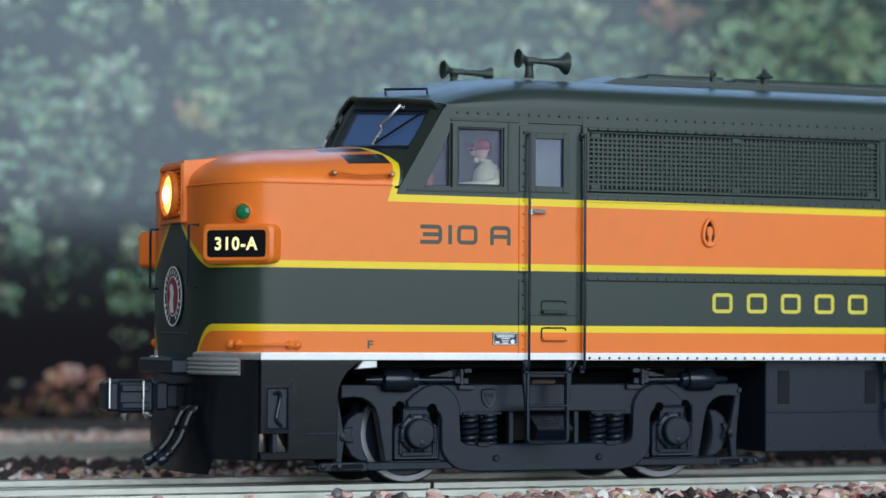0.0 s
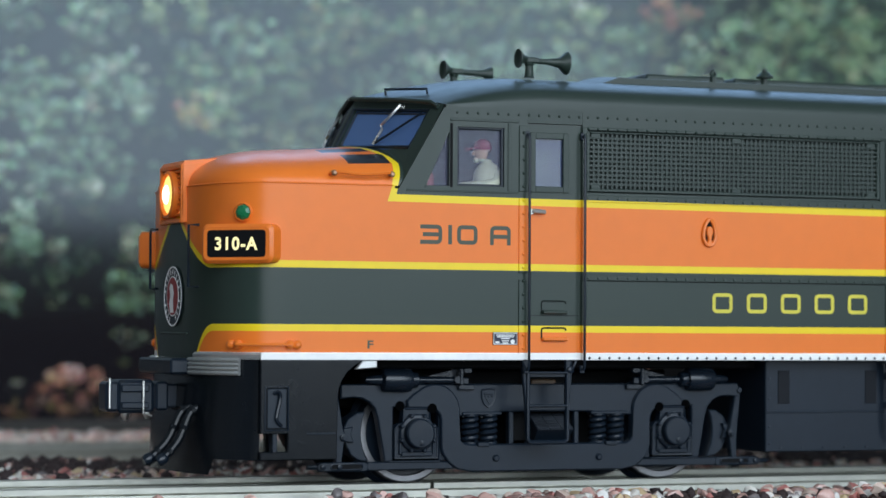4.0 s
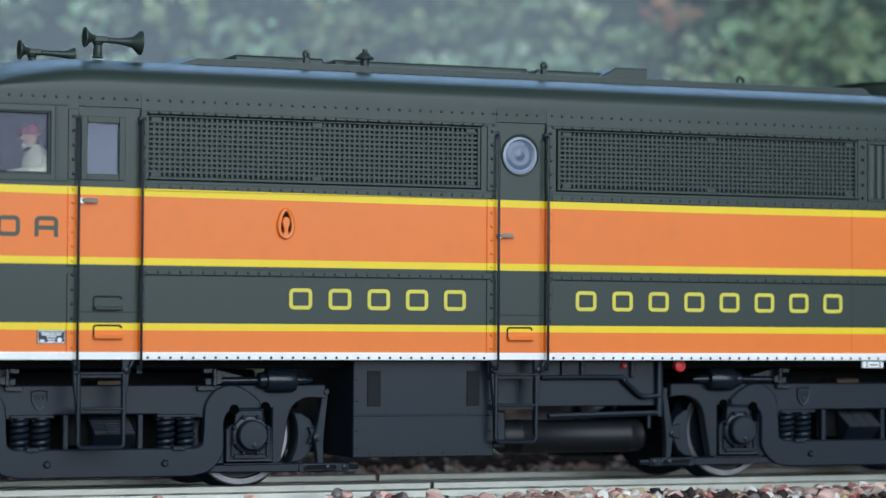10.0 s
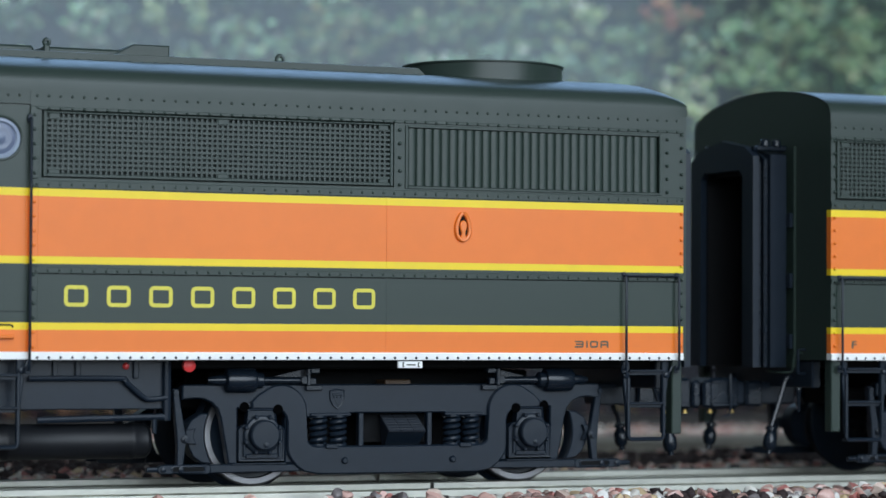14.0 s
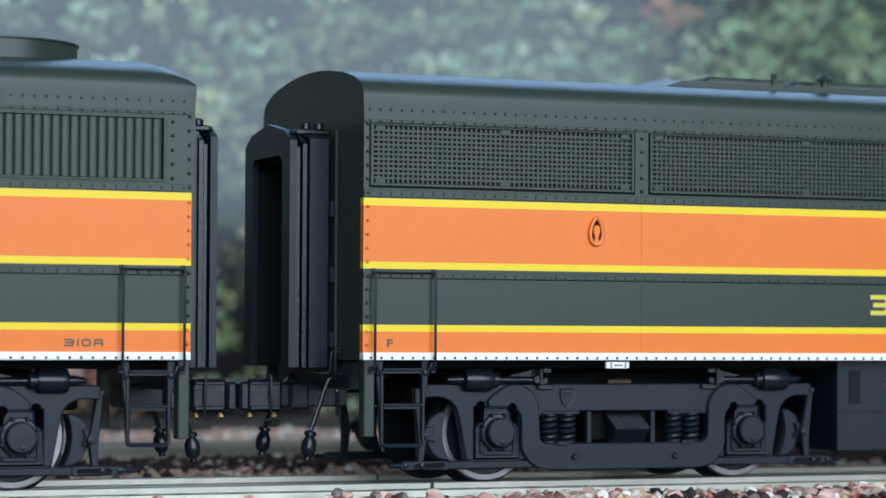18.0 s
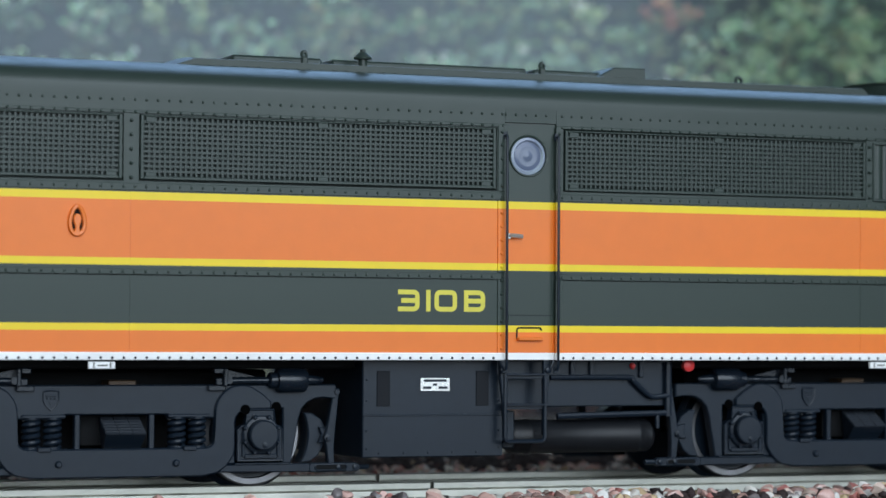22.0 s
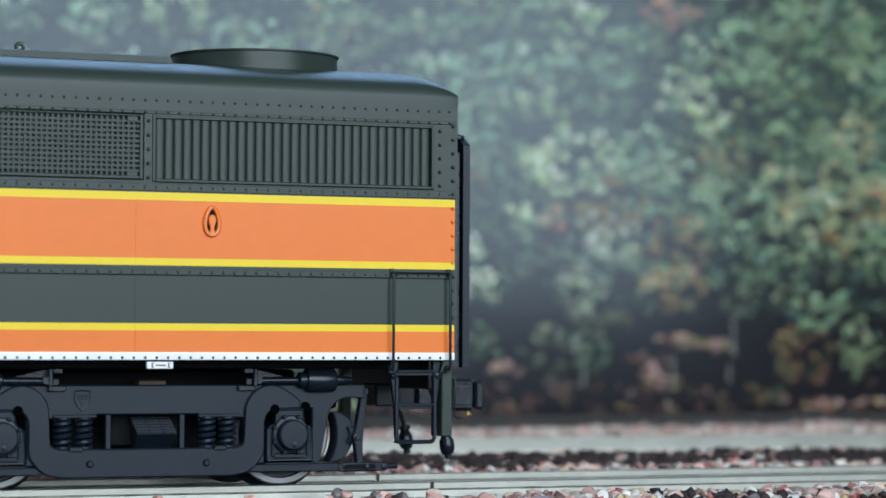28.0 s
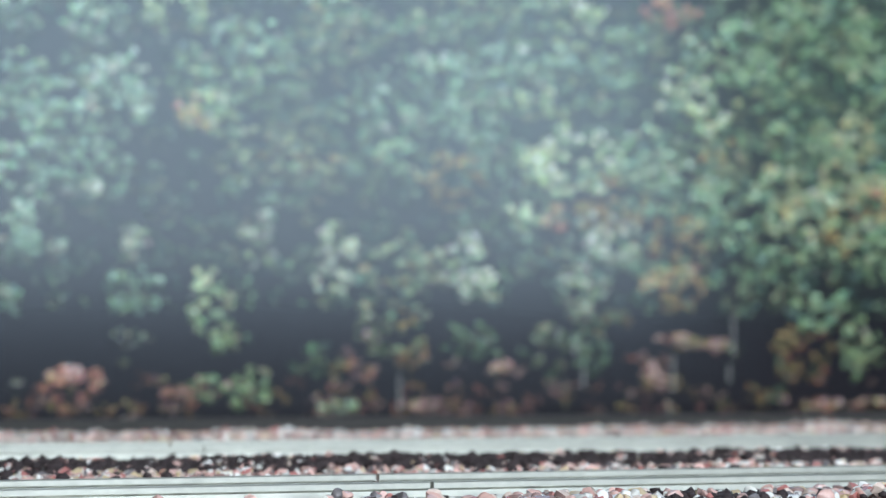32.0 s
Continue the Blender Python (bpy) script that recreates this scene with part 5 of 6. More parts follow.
def vertical_batten(unit, liv, ox, x0, x1, zt=41.2):
    for a, b in ((14.3, 23.5), (24.25, 32.8), (33.6, zt)):
        part("door_batten", G().box(x0, x1, -SIDE - .14, -SIDE + .1, a, b, .05), liv, unit, "", ox)
    rivets(unit, liv, ox, [((x0 + x1) / 2, None, 15.6, zt - .6)])


NX, NF, NN = 97.5, 88.6, 2.9      # start of the nose's curve, its front, and its squareness


def nose_plan(a, r=1.0, inset=0.0):
    """Point on the nose's plan; a: -90 near side, 0 front, 90 far side."""
    c, s = math.cos(radians(a)), math.sin(radians(a))
    k = (abs(c) ** NN + abs(s) ** NN) ** (-1 / NN)
    return NX - (NX - NF - inset) * c * k * r, (SIDE - inset) * s * k * r


def nose_point(a, z, out=0.0):
    x, y = nose_plan(a, 1.0, -out)
    return (x, y, z)


def crown(x):
    return 39.3 - .075 * max(0, 109 - x)


def cab_nose(u, ox):
    g = G()
    angs = [-90 + 180 * i / 60 for i in range(61)]
    straight = [109.0, 106.0, 103.0, 100.0]
    def loop(r):
        return [(x, -SIDE * r) for x in straight] + [nose_plan(a, r) for a in angs] + [(x, SIDE * r) for x in straight[::-1]]
    zs = [14.3, 15.1, 17.5, 20, 22, 24.3, 26, 28, 30, 32, 33.6, 33.95]
    rows = [[(x, y, z) for x, y in loop(1.0)] for z in zs]
    g.grid([r[::-1] for r in rows])
    part("nose", g, M_LIV_A, u, "rounded nose in orange, yellow and dark green", ox)
    # hood above the crease, carried back to the windshield
    g = G()
    straight2 = [113.0, 111.0, 109.0, 106.0, 103.0, 100.0]
    rows = [[(x, y, 33.9) for x, y in [(x, -SIDE) for x in straight2] + [nose_plan(a) for a in angs] + [(x, SIDE) for x in straight2[::-1]]]]
    for i in range(25):
        q = i / 24
        r = .986 * math.cos(q * math.pi / 2) ** .75 if q < 1 else 0.0
        row = []
        for x, y in [(x, -SIDE * r) for x in straight2] + [nose_plan(a, r) for a in angs] + [(x, SIDE * r) for x in straight2[::-1]]:
            h = (1 - min(1, r / .986) ** 2.1) ** (1 / 2.1)
            row.append((x, y, 33.9 + (crown(x) - 33.9) * h))
        rows.append(row)
    g.grid([r[::-1] for r in rows])
    part("hood", g, M_LIV_A, u, "smooth orange hood with black tread strips", ox)
    part("hood_seam", G().tube([(x, -SIDE - .02, 33.92) for x in (108.9, 104, 100)] + [nose_point(a, 33.92, .02) for a in range(-90, 91, 5)], .1, 5), M_LIV_A, u, "", ox)
    # headlight housing
    hw = 4.3
    g = G()
    prof = [(88.1, 29.8), (88.1, 36.5), (88.4, 36.9), (92.5, 37.3), (92.5, 29.8)]
    vs = [(x, -hw, z) for x, z in prof] + [(x, hw, z) for x, z in prof]
    g.add(vs, [(0, 1, 2, 3, 4)[::-1], (5, 6, 7, 8, 9), (1, 2, 7, 6)[::-1], (2, 3, 8, 7)[::-1]])
    for b in ((-hw, -3.9, 29.8, 36.5), (3.9, hw, 29.8, 36.5), (-3.9, 3.9, 29.8, 30.3), (-3.9, 3.9, 36.0, 36.5)):
        g.box(87.95, 88.6, b[0], b[1], b[2], b[3], .08)
    h = part("headlight_housing", g, M_ORANGE, u, "orange headlight housing with louvred sides", ox)
    part("housing_back", G().box(88.85, 89.0, -4.1, 4.1, 30, 36.4), M_DARK, h, "", ox)
    for i in range(9):
        z = 30.75 + i * .62
        part("housing_louvre", G().box(88.1, 88.9, -3.9, 3.9, z - .14, z + .14, .05), M_ORANGE, h, "", ox)
    part("housing_cheek", G().box(88.15, 92.4, -4.34, -4.05, 29.9, 36.5, .05), M_ORANGE, h, "", ox)
    part("headlight_rim", G().lathe([(2.75, 0), (2.75, .9), (2.45, 1.05), (2.3, .8), (2.3, 0)], (88.45, 0, 33.15), (-1, 0, 0), 32, False), M_ORANGE, h, "orange headlight rim", ox)
    part("headlight_lens", G().lathe([(2.36, 0), (2.36, .5), (2.1, .75), (1.5, .95), (.05, 1.05)], (88.45, 0, 33.15), (-1, 0, 0), 28), M_LAMP, h, "lit warm headlight lens", ox)
    part("headlight_bulb", G().lathe([(1.15, 0), (.9, .22), (.1, .4)], (87.5, 0, 33.15), (-1, 0, 0), 20), M_BULB, h, "bright bulb spot", ox)
    # number boards on the nose's corners
    for s in (-1, 1):
        a = 52 * s
        x, y = nose_plan(a)
        nx, ny = nose_plan(a, 1, -1)
        n = Vector((-.70, .71 * s, 0)).normalized()
        t = Vector((-n.y, n.x, 0)) * (-1 if s < 0 else 1)
        c = Vector((x, y, 27.1))
        L = lambda p, q, d: c + t * p + Vector((0, 0, q)) + n * d

        def rounded(w, h, r, d0, d1, bev):
            loop = arc(w - r, h - r, r, 0, 90, 4) + arc(-w + r, h - r, r, 90, 180, 4) + arc(-w + r, -h + r, r, 180, 270, 4) + arc(w - r, -h + r, r, 270, 360, 4)
            lo2 = [(p * (1 - bev / w), q * (1 - bev / h)) for p, q in loop]
            m = len(loop)
            gg = G()
            vs = [L(p, q, d0) for p, q in loop] + [L(p, q, d1 - bev) for p, q in loop] + [L(p, q, d1) for p, q in lo2]
            fs = [(k * m + i, k * m + (i + 1) % m, (k + 1) * m + (i + 1) % m, (k + 1) * m + i) for k in range(2) for i in range(m)] + [tuple(2 * m + i for i in range(m))]
            return gg.add(vs, fs)
        nb = part("number_board", rounded(4.42, 2.2, .8, -3.0, .85, .35), M_ORANGE, u, "orange number board housing with lit figures", ox)
        part("number_glass", rounded(3.6, 1.5, .4, .75, .91, .03), M_DARK, nb, "black number panel", ox)
        me = text_mesh("310-A", 1.48, 5.25, .03, 1.15)
        rot = Matrix((n.cross(Vector((0, 0, -1))), -n, Vector((0, 0, 1)))).transposed().to_4x4()
        across = rot.to_3x3() @ Vector((1, 0, 0))
        e0 = c + across * -2.6 + Vector((0, 0, -.74)) + n * .95
        part("board_figures", me, M_BOARD_LIT, nb, "pale lit figures", m=Matrix.Translation(Vector((e0.x - ox, e0.y, e0.z)) * .001) @ rot)
        x, y = nose_plan(s * 54)
        n2 = Vector(nose_plan(s * 54, 1, -1)) - Vector((x, y))
        k = part("class_light", G().lathe([(1.05, -.3), (1.08, .25), (.95, .4), (.9, .2)], (x, y, 30.6), (n2.x, n2.y, 0), 20), M_ORANGE, u, "orange class light ring", ox)
        part("class_lens", G().lathe([(.95, 0), (.85, .35), (.5, .62), (.05, .7)], (x, y, 30.6), (n2.x, n2.y, 0), 8), M_GEM, k, "green jewel lens", ox, smooth=0)
        # nose grabs, hood handle and lower handrail
        p0, p1 = nose_plan(s * 22), nose_plan(s * 26)
        q0 = nose_plan(s * 23, 1, -1.0)
        part("nose_grab", G().tube([(p1[0], p1[1], 29.4), (q0[0], q0[1], 29.4), (q0[0], q0[1], 22.4), (p1[0], p1[1], 22.4)], .16, 6), M_BLACK, u, "thin dark grab iron", ox)
        part("hood_handle", G().tube(smooth_path([(101.4, s * 16.6, 34.9), (101.8, s * 17.9, 35.3), (105, s * 17.9, 35.05), (108.2, s * 17.9, 35.3), (108.7, s * 16.6, 34.9)], 4), .2, 6), M_ORANGE, u, "bent orange handle with bronze ends", ox)
        for xx in (101.6, 108.5):
            part("handle_bolt", G().lathe([(.2, 0), (.34, .5), (.34, .75), (.18, .9)], (xx, s * 17.2, 35.15), (0, s, 0), 10), M_COPPER, u, "small bronze bolt", ox)
        g = G().tube([nose_point(s * aa, 15.95, .8) for aa in (52, 60, 68, 76, 84)], .16, 6)
        for aa in (48, 52, 84, 89):
            p = nose_point(s * aa, 15.95, 0)
            q = nose_point(s * aa, 15.95, 1)
            g.lathe([(.5, -.2), (.5, .5), (.2, .8)], p, (q[0] - p[0], q[1] - p[1], 0), 10)
        part("nose_handrail", g, M_ORANGE, u, "", ox)
    # round herald on the front
    e = part("herald", G().lathe([(3.5, 0), (3.5, .12)], (88.5, 0, 21.4), (-1, 0, 0), 40), M_BLACK, u, "round herald, dark with a white ring and red centre", ox)
    part("herald_ring", G().lathe([(3.48, 0), (3.48, .05), (3.3, .05), (3.3, 0)], (88.37, 0, 21.4), (-1, 0, 0), 48, False), M_WHITE, e, "thin white ring", ox)
    part("herald_edge", G().lathe([(2.32, 0), (2.32, .05), (2.2, .05), (2.2, 0)], (88.37, 0, 21.4), (-1, 0, 0), 40, False), M_WHITE, e, "thin white ring", ox)
    part("herald_disc", G().lathe([(2.2, 0), (2.2, .05)], (88.37, 0, 21.4), (-1, 0, 0), 32), M_CRIMSON, e, "dark red disc", ox)
    g = G()
    blob = [(-.9, -1.9), (.6, -1.9), (.9, -.9), (.5, .2), (.9, .9), (.4, 1.5), (-.5, 1.3), (-.9, .4), (-.6, -.6)]
    g.add([(88.3, y + .3, 21.4 + z) for y, z in blob], [tuple(range(len(blob)))])
    part("herald_figure", g, M_WHITE, e, "plain white shape", ox)
    for k in range(22):
        a = .2 + k * .2856
        if math.sin(a) < -.97 or abs(math.sin(a)) < .10:
            continue
        c, w = Vector((math.cos(a), math.sin(a))), Vector((-math.sin(a), math.cos(a)))
        q = [c * (2.82 + d) + w * f for d, f in ((-.27, -.15), (.27, -.15), (.27, .15), (-.27, .15))]
        part("herald_mark", G().add([(88.29, v.x, 21.4 + v.y) for v in q], [(0, 1, 2, 3)]), M_WHITE, e, "", ox)
    part("nose_door_line", G().box(88.4, 88.9, -5, 5, 17.0, 17.25, .05), M_GREEN, u, "", ox)


def cab(u, ox):
    # side sheets with windows
    for s in (-1, 1):
        y0, y1 = -SIDE, -SIDE + 1.0
        g = G()
        wall_with(g, 109.0, 125.42, 14.3, 43.0, [(109.0, 116.6, 33.6, 43.0), (116.6, 122.45, 34.1, 40.85)], y0)
        c = part("cab_side", g, M_LIV_A, u, "cab side with two windows", ox)
        g = G().prism([(109.5, 33.6), (112.6, 33.6), (115.65, 40.3), (115.65, 43.0), (115.0, 43.0)], y0, y1)
        part("windshield_pillar", g, M_LIV_A, c, "", ox)
        part("window_post", G().box(115.65, 116.6, y0, y1, 33.6, 43.0), M_LIV_A, c, "", ox)
        part("window_sill", G().box(112.6, 115.65, y0, y1, 33.6, 34.05), M_LIV_A, c, "", ox)
        part("window_rubber", G().box(115.72, 116.05, y0 - .03, y0 + .2, 33.9, 41.2), M_DARK, c, "black rubber strip", ox)
        fr = G()
        for b in ((116.6, 116.9, 34.1, 40.85), (122.15, 122.45, 34.1, 40.85), (116.9, 122.15, 34.1, 34.35), (116.9, 122.15, 40.6, 40.85)):
            fr.box(b[0], b[1], -SIDE + .2, -SIDE + .6, b[2], b[3], .05)
        f_ = part("window_frame", fr, M_BLACK, c, "dark window frame", ox)
        q = part("window_pane", G().box(116.75, 122.3, -SIDE + .5, -SIDE + .7, 34.2, 40.75), M_GLASS, c, "clear plastic cab window", ox)
        q2 = part("window_pane", G().prism([(112.75, 34.05), (115.65, 34.05), (115.65, 40.3)], -SIDE + .5, -SIDE + .7), M_GLASS, c, "triangular quarter light", ox)
        l = part("window_ledge", G().box(110.4, 124.3, -SIDE - .1, -SIDE + .1, 33.35, 33.55, .04), M_GREEN, c, "", ox)
        l2 = part("window_batten", G().box(115.7, 124.3, -SIDE - .12, -SIDE + .1, 41.5, 41.75, .04).box(122.9, 123.2, -SIDE - .1, -SIDE + .1, 33.6, 41.4, .04), M_GREEN, c, "", ox)
        if s > 0:
            c.matrix_basis = Matrix.Diagonal((1, -1, 1, 1))
    # windshield halves
    for s in (-1, 1):
        cb, ct = Vector((107.7, 0, 38.9)), Vector((110.7, 0, 44.9))
        ot, ob = Vector((115.15, s * 17.2, 43.4)), Vector((109.6, s * 17.4, 33.7))
        P = lambda a, b: (cb * (1 - a) + ob * a) * (1 - b) + (ct * (1 - a) + ot * a) * b
        u0, u1, v0l, v0r, v1l, v1r = .05, .88, .09, .43, .83, .91
        gq = [(u0, v0l), (u1, v0r), (u1, v1r), (u0, v1l)]
        n = (P(1, .5) - P(0, .5)).cross(P(.5, 1) - P(.5, 0)).normalized()
        if n.x > 0:
            n = -n
        fr, pane = G(), G()
        outer = [(0, 0), (1, 0), (1, 1), (0, 1)]
        # a subdivided ring so that the frame follows the twist
        def edge(q, k):
            a, b = q[k], q[(k + 1) % 4]
            return [(a[0] + (b[0] - a[0]) * i / 8, a[1] + (b[1] - a[1]) * i / 8) for i in range(9)]
        for k in range(4):
            eo, ei = edge(outer, k), edge(gq, k)
            fr.grid([[P(*p) for p in eo], [P(*p) + n * .12 for p in ei], [P(*p) - n * .5 for p in ei]])
        w = part("windshield_frame", fr, M_GREEN, u, "dark green windshield frame", ox)
        grid = [[P(gq[0][0] + (gq[1][0] - gq[0][0]) * i / 6, (v0l + (v0r - v0l) * i / 6) * (1 - j / 6) + (v1l + (v1r - v1l) * i / 6) * j / 6) - n * .35 for i in range(7)] for j in range(7)]
        part("windshield_pane", pane.grid(grid), M_SHIELD, w, "windshield with its sky reflection put in as blue", ox)
        gas = G().tube([P(*p) + n * .12 for p in gq + gq[:1]], .16, 5)
        part("windshield_gasket", gas, M_BLACK, w, "", ox)
        wp = G().tube([P(.58, .93) + n * .5, P(.55, .72) + n * .8, P(.50, .60) + n * .7, P(.535, .555) + n * .7, P(.50, .33) + n * .5], .17, 6)
        wp.box(*sorted((P(.58, .93).x - .3, P(.58, .93).x + .35)), P(.58, .93).y - .3, P(.58, .93).y + .3, P(.58, .93).z - .2, P(.58, .93).z + .25, .08)
        part("wiper", wp, M_METAL, w, "bright wiper arm", ox)
        part("wiper_blade", G().tube([P(.50, .36) + n * .35, P(.84, .86) + n * .35], .14, 5), M_BLACK, w, "black wiper blade", ox)
        # added grey tube along the glass edge, imitating the frame's inner reflection
        gi = [(u0 + .025, v0l + .05), (u1 - .02, v0r + .04), (u1 - .02, v1r - .035), (u0 + .025, v1l - .04)]
        part("windshield_reflection_line", G().tube([P(*p) - n * .25 for p in gi + gi[:1]], .11, 5), M_PLATE, w, "", ox)
        br = G().tube([P(0, .985) + n * .6, P(.5, .985) + n * .75, P(.9, .985) + n * .5, P(.97, .95) + n * .25], .28, 6)
        part("brow", br, M_GREEN, w, "", ox)
        gr = G().tube([P(.30, 1.0) + Vector((.8, 0, -.2)), P(.30, 1.0) + Vector((.5, 0, 1.5)), P(.64, 1.0) + Vector((1.9, 0, 1.7)), P(.64, 1.0) + Vector((2.1, 0, .2))], .17, 6)
        part("brow_grab", gr, M_BLACK, w, "thin black grab iron", ox)
    # cab roof sweeping down to the brow
    g = G()
    rows = []
    m = len(PROFILE)
    for i in range(17):
        q = i / 16
        row = []
        for y, z in PROFILE:
            e = abs(y) / SIDE
            x0 = 110.7 + 4.6 * e ** 1.3
            z0 = 45.1 - 1.75 * e ** 2 if z > 43.3 else 43.0
            f = math.sin(q * math.pi / 2) ** .9
            row.append((x0 + (129.0 - x0) * q, y * (.985 + .015 * min(1, q * 3)), z0 + (z - z0) * f))
        rows.append(row)
    g.grid([r[::-1] for r in rows])
    part("cab_roof", g, M_GREEN, u, "dark green cab roof", ox)
    part("cab_top_sheet", G().prism([(115.3, 42.9), (129.0, 42.9), (129.0, 43.05), (115.5, 43.05)], -SIDE + .02, -SIDE + .8), M_GREEN, u, "", ox)
    rivets(u, M_GREEN, ox, [(116.6, 132, 42.45, -.02)])
    # inside
    part("cab_floor", G().box(108.5, 124, -16.4, 16.4, 32.2, 32.6).box(123.9, 124.2, -16.4, 16.4, 32.6, 43), M_DARK, u, "dark cab floor and bulkhead", ox)
    part("control_stand", G().box(112.8, 114.6, -15.5, -11, 32.6, 35.6, .2), M_CRIMSON, u, "dark red control stand", ox)


def horn(u, ox, x0, x1, y, z, big):
    g = G().lathe([(.28, 0), (.34, (x1 - x0) * .6), (.62 if big else .45, x1 - x0 - .9), (1.35 if big else .85, x1 - x0 - .1), (1.4 if big else .88, x1 - x0 + .1), (1.2 if big else .75, x1 - x0 + .18), (.4, x1 - x0 - .2)], (x0, y, z), (1, 0, -.03), 16)
    g.lathe([(.3, 0), (.45, .5), (1.15, 1.1), (1.15, 1.25), (.4, 1.0)], (x0 + .9, y - .4, z + .1), (-1, 0, 0), 16)
    g.lathe([(.7, -.2), (.55, 0), (.45, 1.2), (.6, 1.4), (.4, 1.8)], (x0 + 1.3, y, z - 1.9), (0, 0, 1), 10).box(x0 + .3, x0 + 2.4, y - .6, y + .6, z - .35, z + .3, .12)
    part("air_horn", g, M_GREEN, u, "dark green air horn", ox)


def pilot(u, ox):
    """Black skirt and plough below the nose."""
    angs = [-66 + 132 * i / 48 for i in range(49)]
    g = G()
    rows = []
    for z in (14.3, 12, 8, 4.5, 2.2, 1.2):
        k = (14.3 - z) / 13
        rows.append([(x - .9 * k * max(0, math.cos(radians(a))), y * (1 - .02 * k), max(z, 3.2 if abs(a) > 39 else 1.4)) for a in angs for x, y in [nose_plan(a)]])
    g.grid([r[::-1] for r in rows])
    p = part("pilot", g, M_PILOT, u, "black pilot skirt", ox)
    for s in (-1, 1):
        g = G()
        outline = [(93.2, 14.3), (93.2, 6.1), (96.4, 6.1), (96.4, 4.1), (93.2, 4.1), (93.2, 3.2), (102.2, 3.2), (102.3, 9.5)] + arc(106.6, 10.0, 4.3, 180, 95, 6) + [(107.5, 14.3)]
        g.prism(outline, -SIDE - .12, -SIDE + .8, .1)
        if s > 0:
            g.v = [(x, -y, z) for x, y, z in g.v]
            g.f = [f[::-1] for f in g.f]
        k = part("pilot_side", g, M_PILOT, p, "", ox)
    e = G().box(93.95, 96.25, -SIDE - .2, -SIDE + .2, 6.7, 11.1, .08)
    ring = [(93.75, 6.5), (96.4, 6.5), (96.4, 11.3), (93.75, 11.3)]
    e.tube([(x, -SIDE - .15, z) for x, z in ring + ring[:1]], .11, 5)
    part("step_panel", e, M_BLACK, p, "raised panel with a bent bracket", ox)
    part("panel_joint", G().tube([(x, -SIDE - .14, z) for x, z in ((93.92, 6.68), (96.23, 6.68), (96.23, 11.13), (93.92, 11.13), (93.92, 6.68))], .07, 5), M_DARK, p, "dark panel joint", ox)
    part("step_bracket", G().tube(smooth_path([(94.7, -SIDE - .3, 10.5), (95.15, -SIDE - .5, 10.75), (95.4, -SIDE - .45, 10.1), (95.05, -SIDE - .45, 8.4), (95.0, -SIDE - .45, 7.6), (95.6, -SIDE - .3, 6.95)], 4), .2, 6), M_GLOSS, p, "bent black bracket", ox)
    part("step_post", G().box(94.75, 95.35, -SIDE + .3, -SIDE + 1.6, 3.2, 6.2, .1), M_BLACK, p, "", ox)
    part("seam_line", G().box(98.6, 102, -SIDE - .25, -SIDE + .1, 6.0, 6.2, .04), M_BLACK, p, "", ox)
    for s in (-1, 1):
        for i in range(4):
            z = 12.75 + i * .48
            g = G().tube([nose_point(s * a, z, .35) for a in range(20, 56, 3)], .26, 8)
            part("anticlimber_bar", g, M_SILVER, p, "bright ridged bumper bar", ox)
    g = G().box(86.2, 88.8, -6.5, 6.5, 12.5, 14.3, .25)
    part("buffer_beam", g, M_BLACK, u, "black front beam", ox)
    part("sill_strip", G().box(93.2, 125, -SIDE - .2, -SIDE + .1, 14.25, 15.05, .06), M_WHITE, u, "white painted sill", ox)
    part("sill_trim", G().tube([nose_point(-a, 14.7, .1) for a in range(24, 68, 3)], .38, 6), M_SILVER, u, "silver sill trim", ox)
    # added silver piece imitating the shine on the black truck arch
    part("arch_highlight", G().prism([(104.3, 13.2), (106.9, 13.4), (106.9, 14.2), (105.2, 14.2)], -SIDE - .3, -SIDE + .2, .1), M_SILVER, u, "bright piece for a highlight on the black arch", ox)
    # coupler and hoses
    c = part("coupler", G().box(83.0, 88.5, -2.0, 2.0, 8.6, 11.3, .2), M_BLACK, u, "black knuckle coupler with a metal lift loop", ox)
    part("coupler_head", G().box(81.2, 85.6, -2.4, 2.4, 8.0, 11.8, .4).box(79.8, 81.4, -2.6, .6, 8.2, 11.6, .3).box(81.6, 84.9, -2.75, -2.3, 8.5, 9.3, .15).box(81.6, 84.9, -2.75, -2.3, 10.4, 11.3, .15).box(85.7, 87.2, -2.6, 2.6, 8.3, 11.6, .25), M_BLACK, c, "", ox)
    part("lift_loop", G().tube([(84.2, -2.7, 11.7), (84.2, -2.7, 8.0), (85.2, -2.7, 7.7)], .14, 6).tube([(80.2, -2.8, 12.0), (80.2, -2.8, 8.6)], .14, 6).lathe([(.5, 0), (.5, .3), (.25, .8)], (82.4, -1.5, 8.0), (0, 0, -1), 8).lathe([(.5, 0), (.5, .3), (.25, .8)], (84.9, -1.9, 8.1), (0, 0, -1), 8), M_METAL, c, "bright wire loop and screws", ox)
    for y, x0, x1 in ((-7.0, 88.9, 83.6), (-8.4, 89.4, 84.7)):
        top, d = 8.85, x0 - x1
        path = smooth_path([(x0 + 1.0, y, top - .2), (x0 - .1, y, top + .05), (x0 - d * .28, y, top - .55), (x0 - d * .42, y, 6.9), (x0 - d * .58, y, 5.2), (x0 - d * .8, y, 3.9), (x1, y, 3.0)], 5)
        h = part("brake_hose", G().tube(path, .46, 10), M_PILOT, u, "black bent brake hose", ox)
        for k in (9, 16, 25):
            a, b = Vector(path[k]), Vector(path[k + 1])
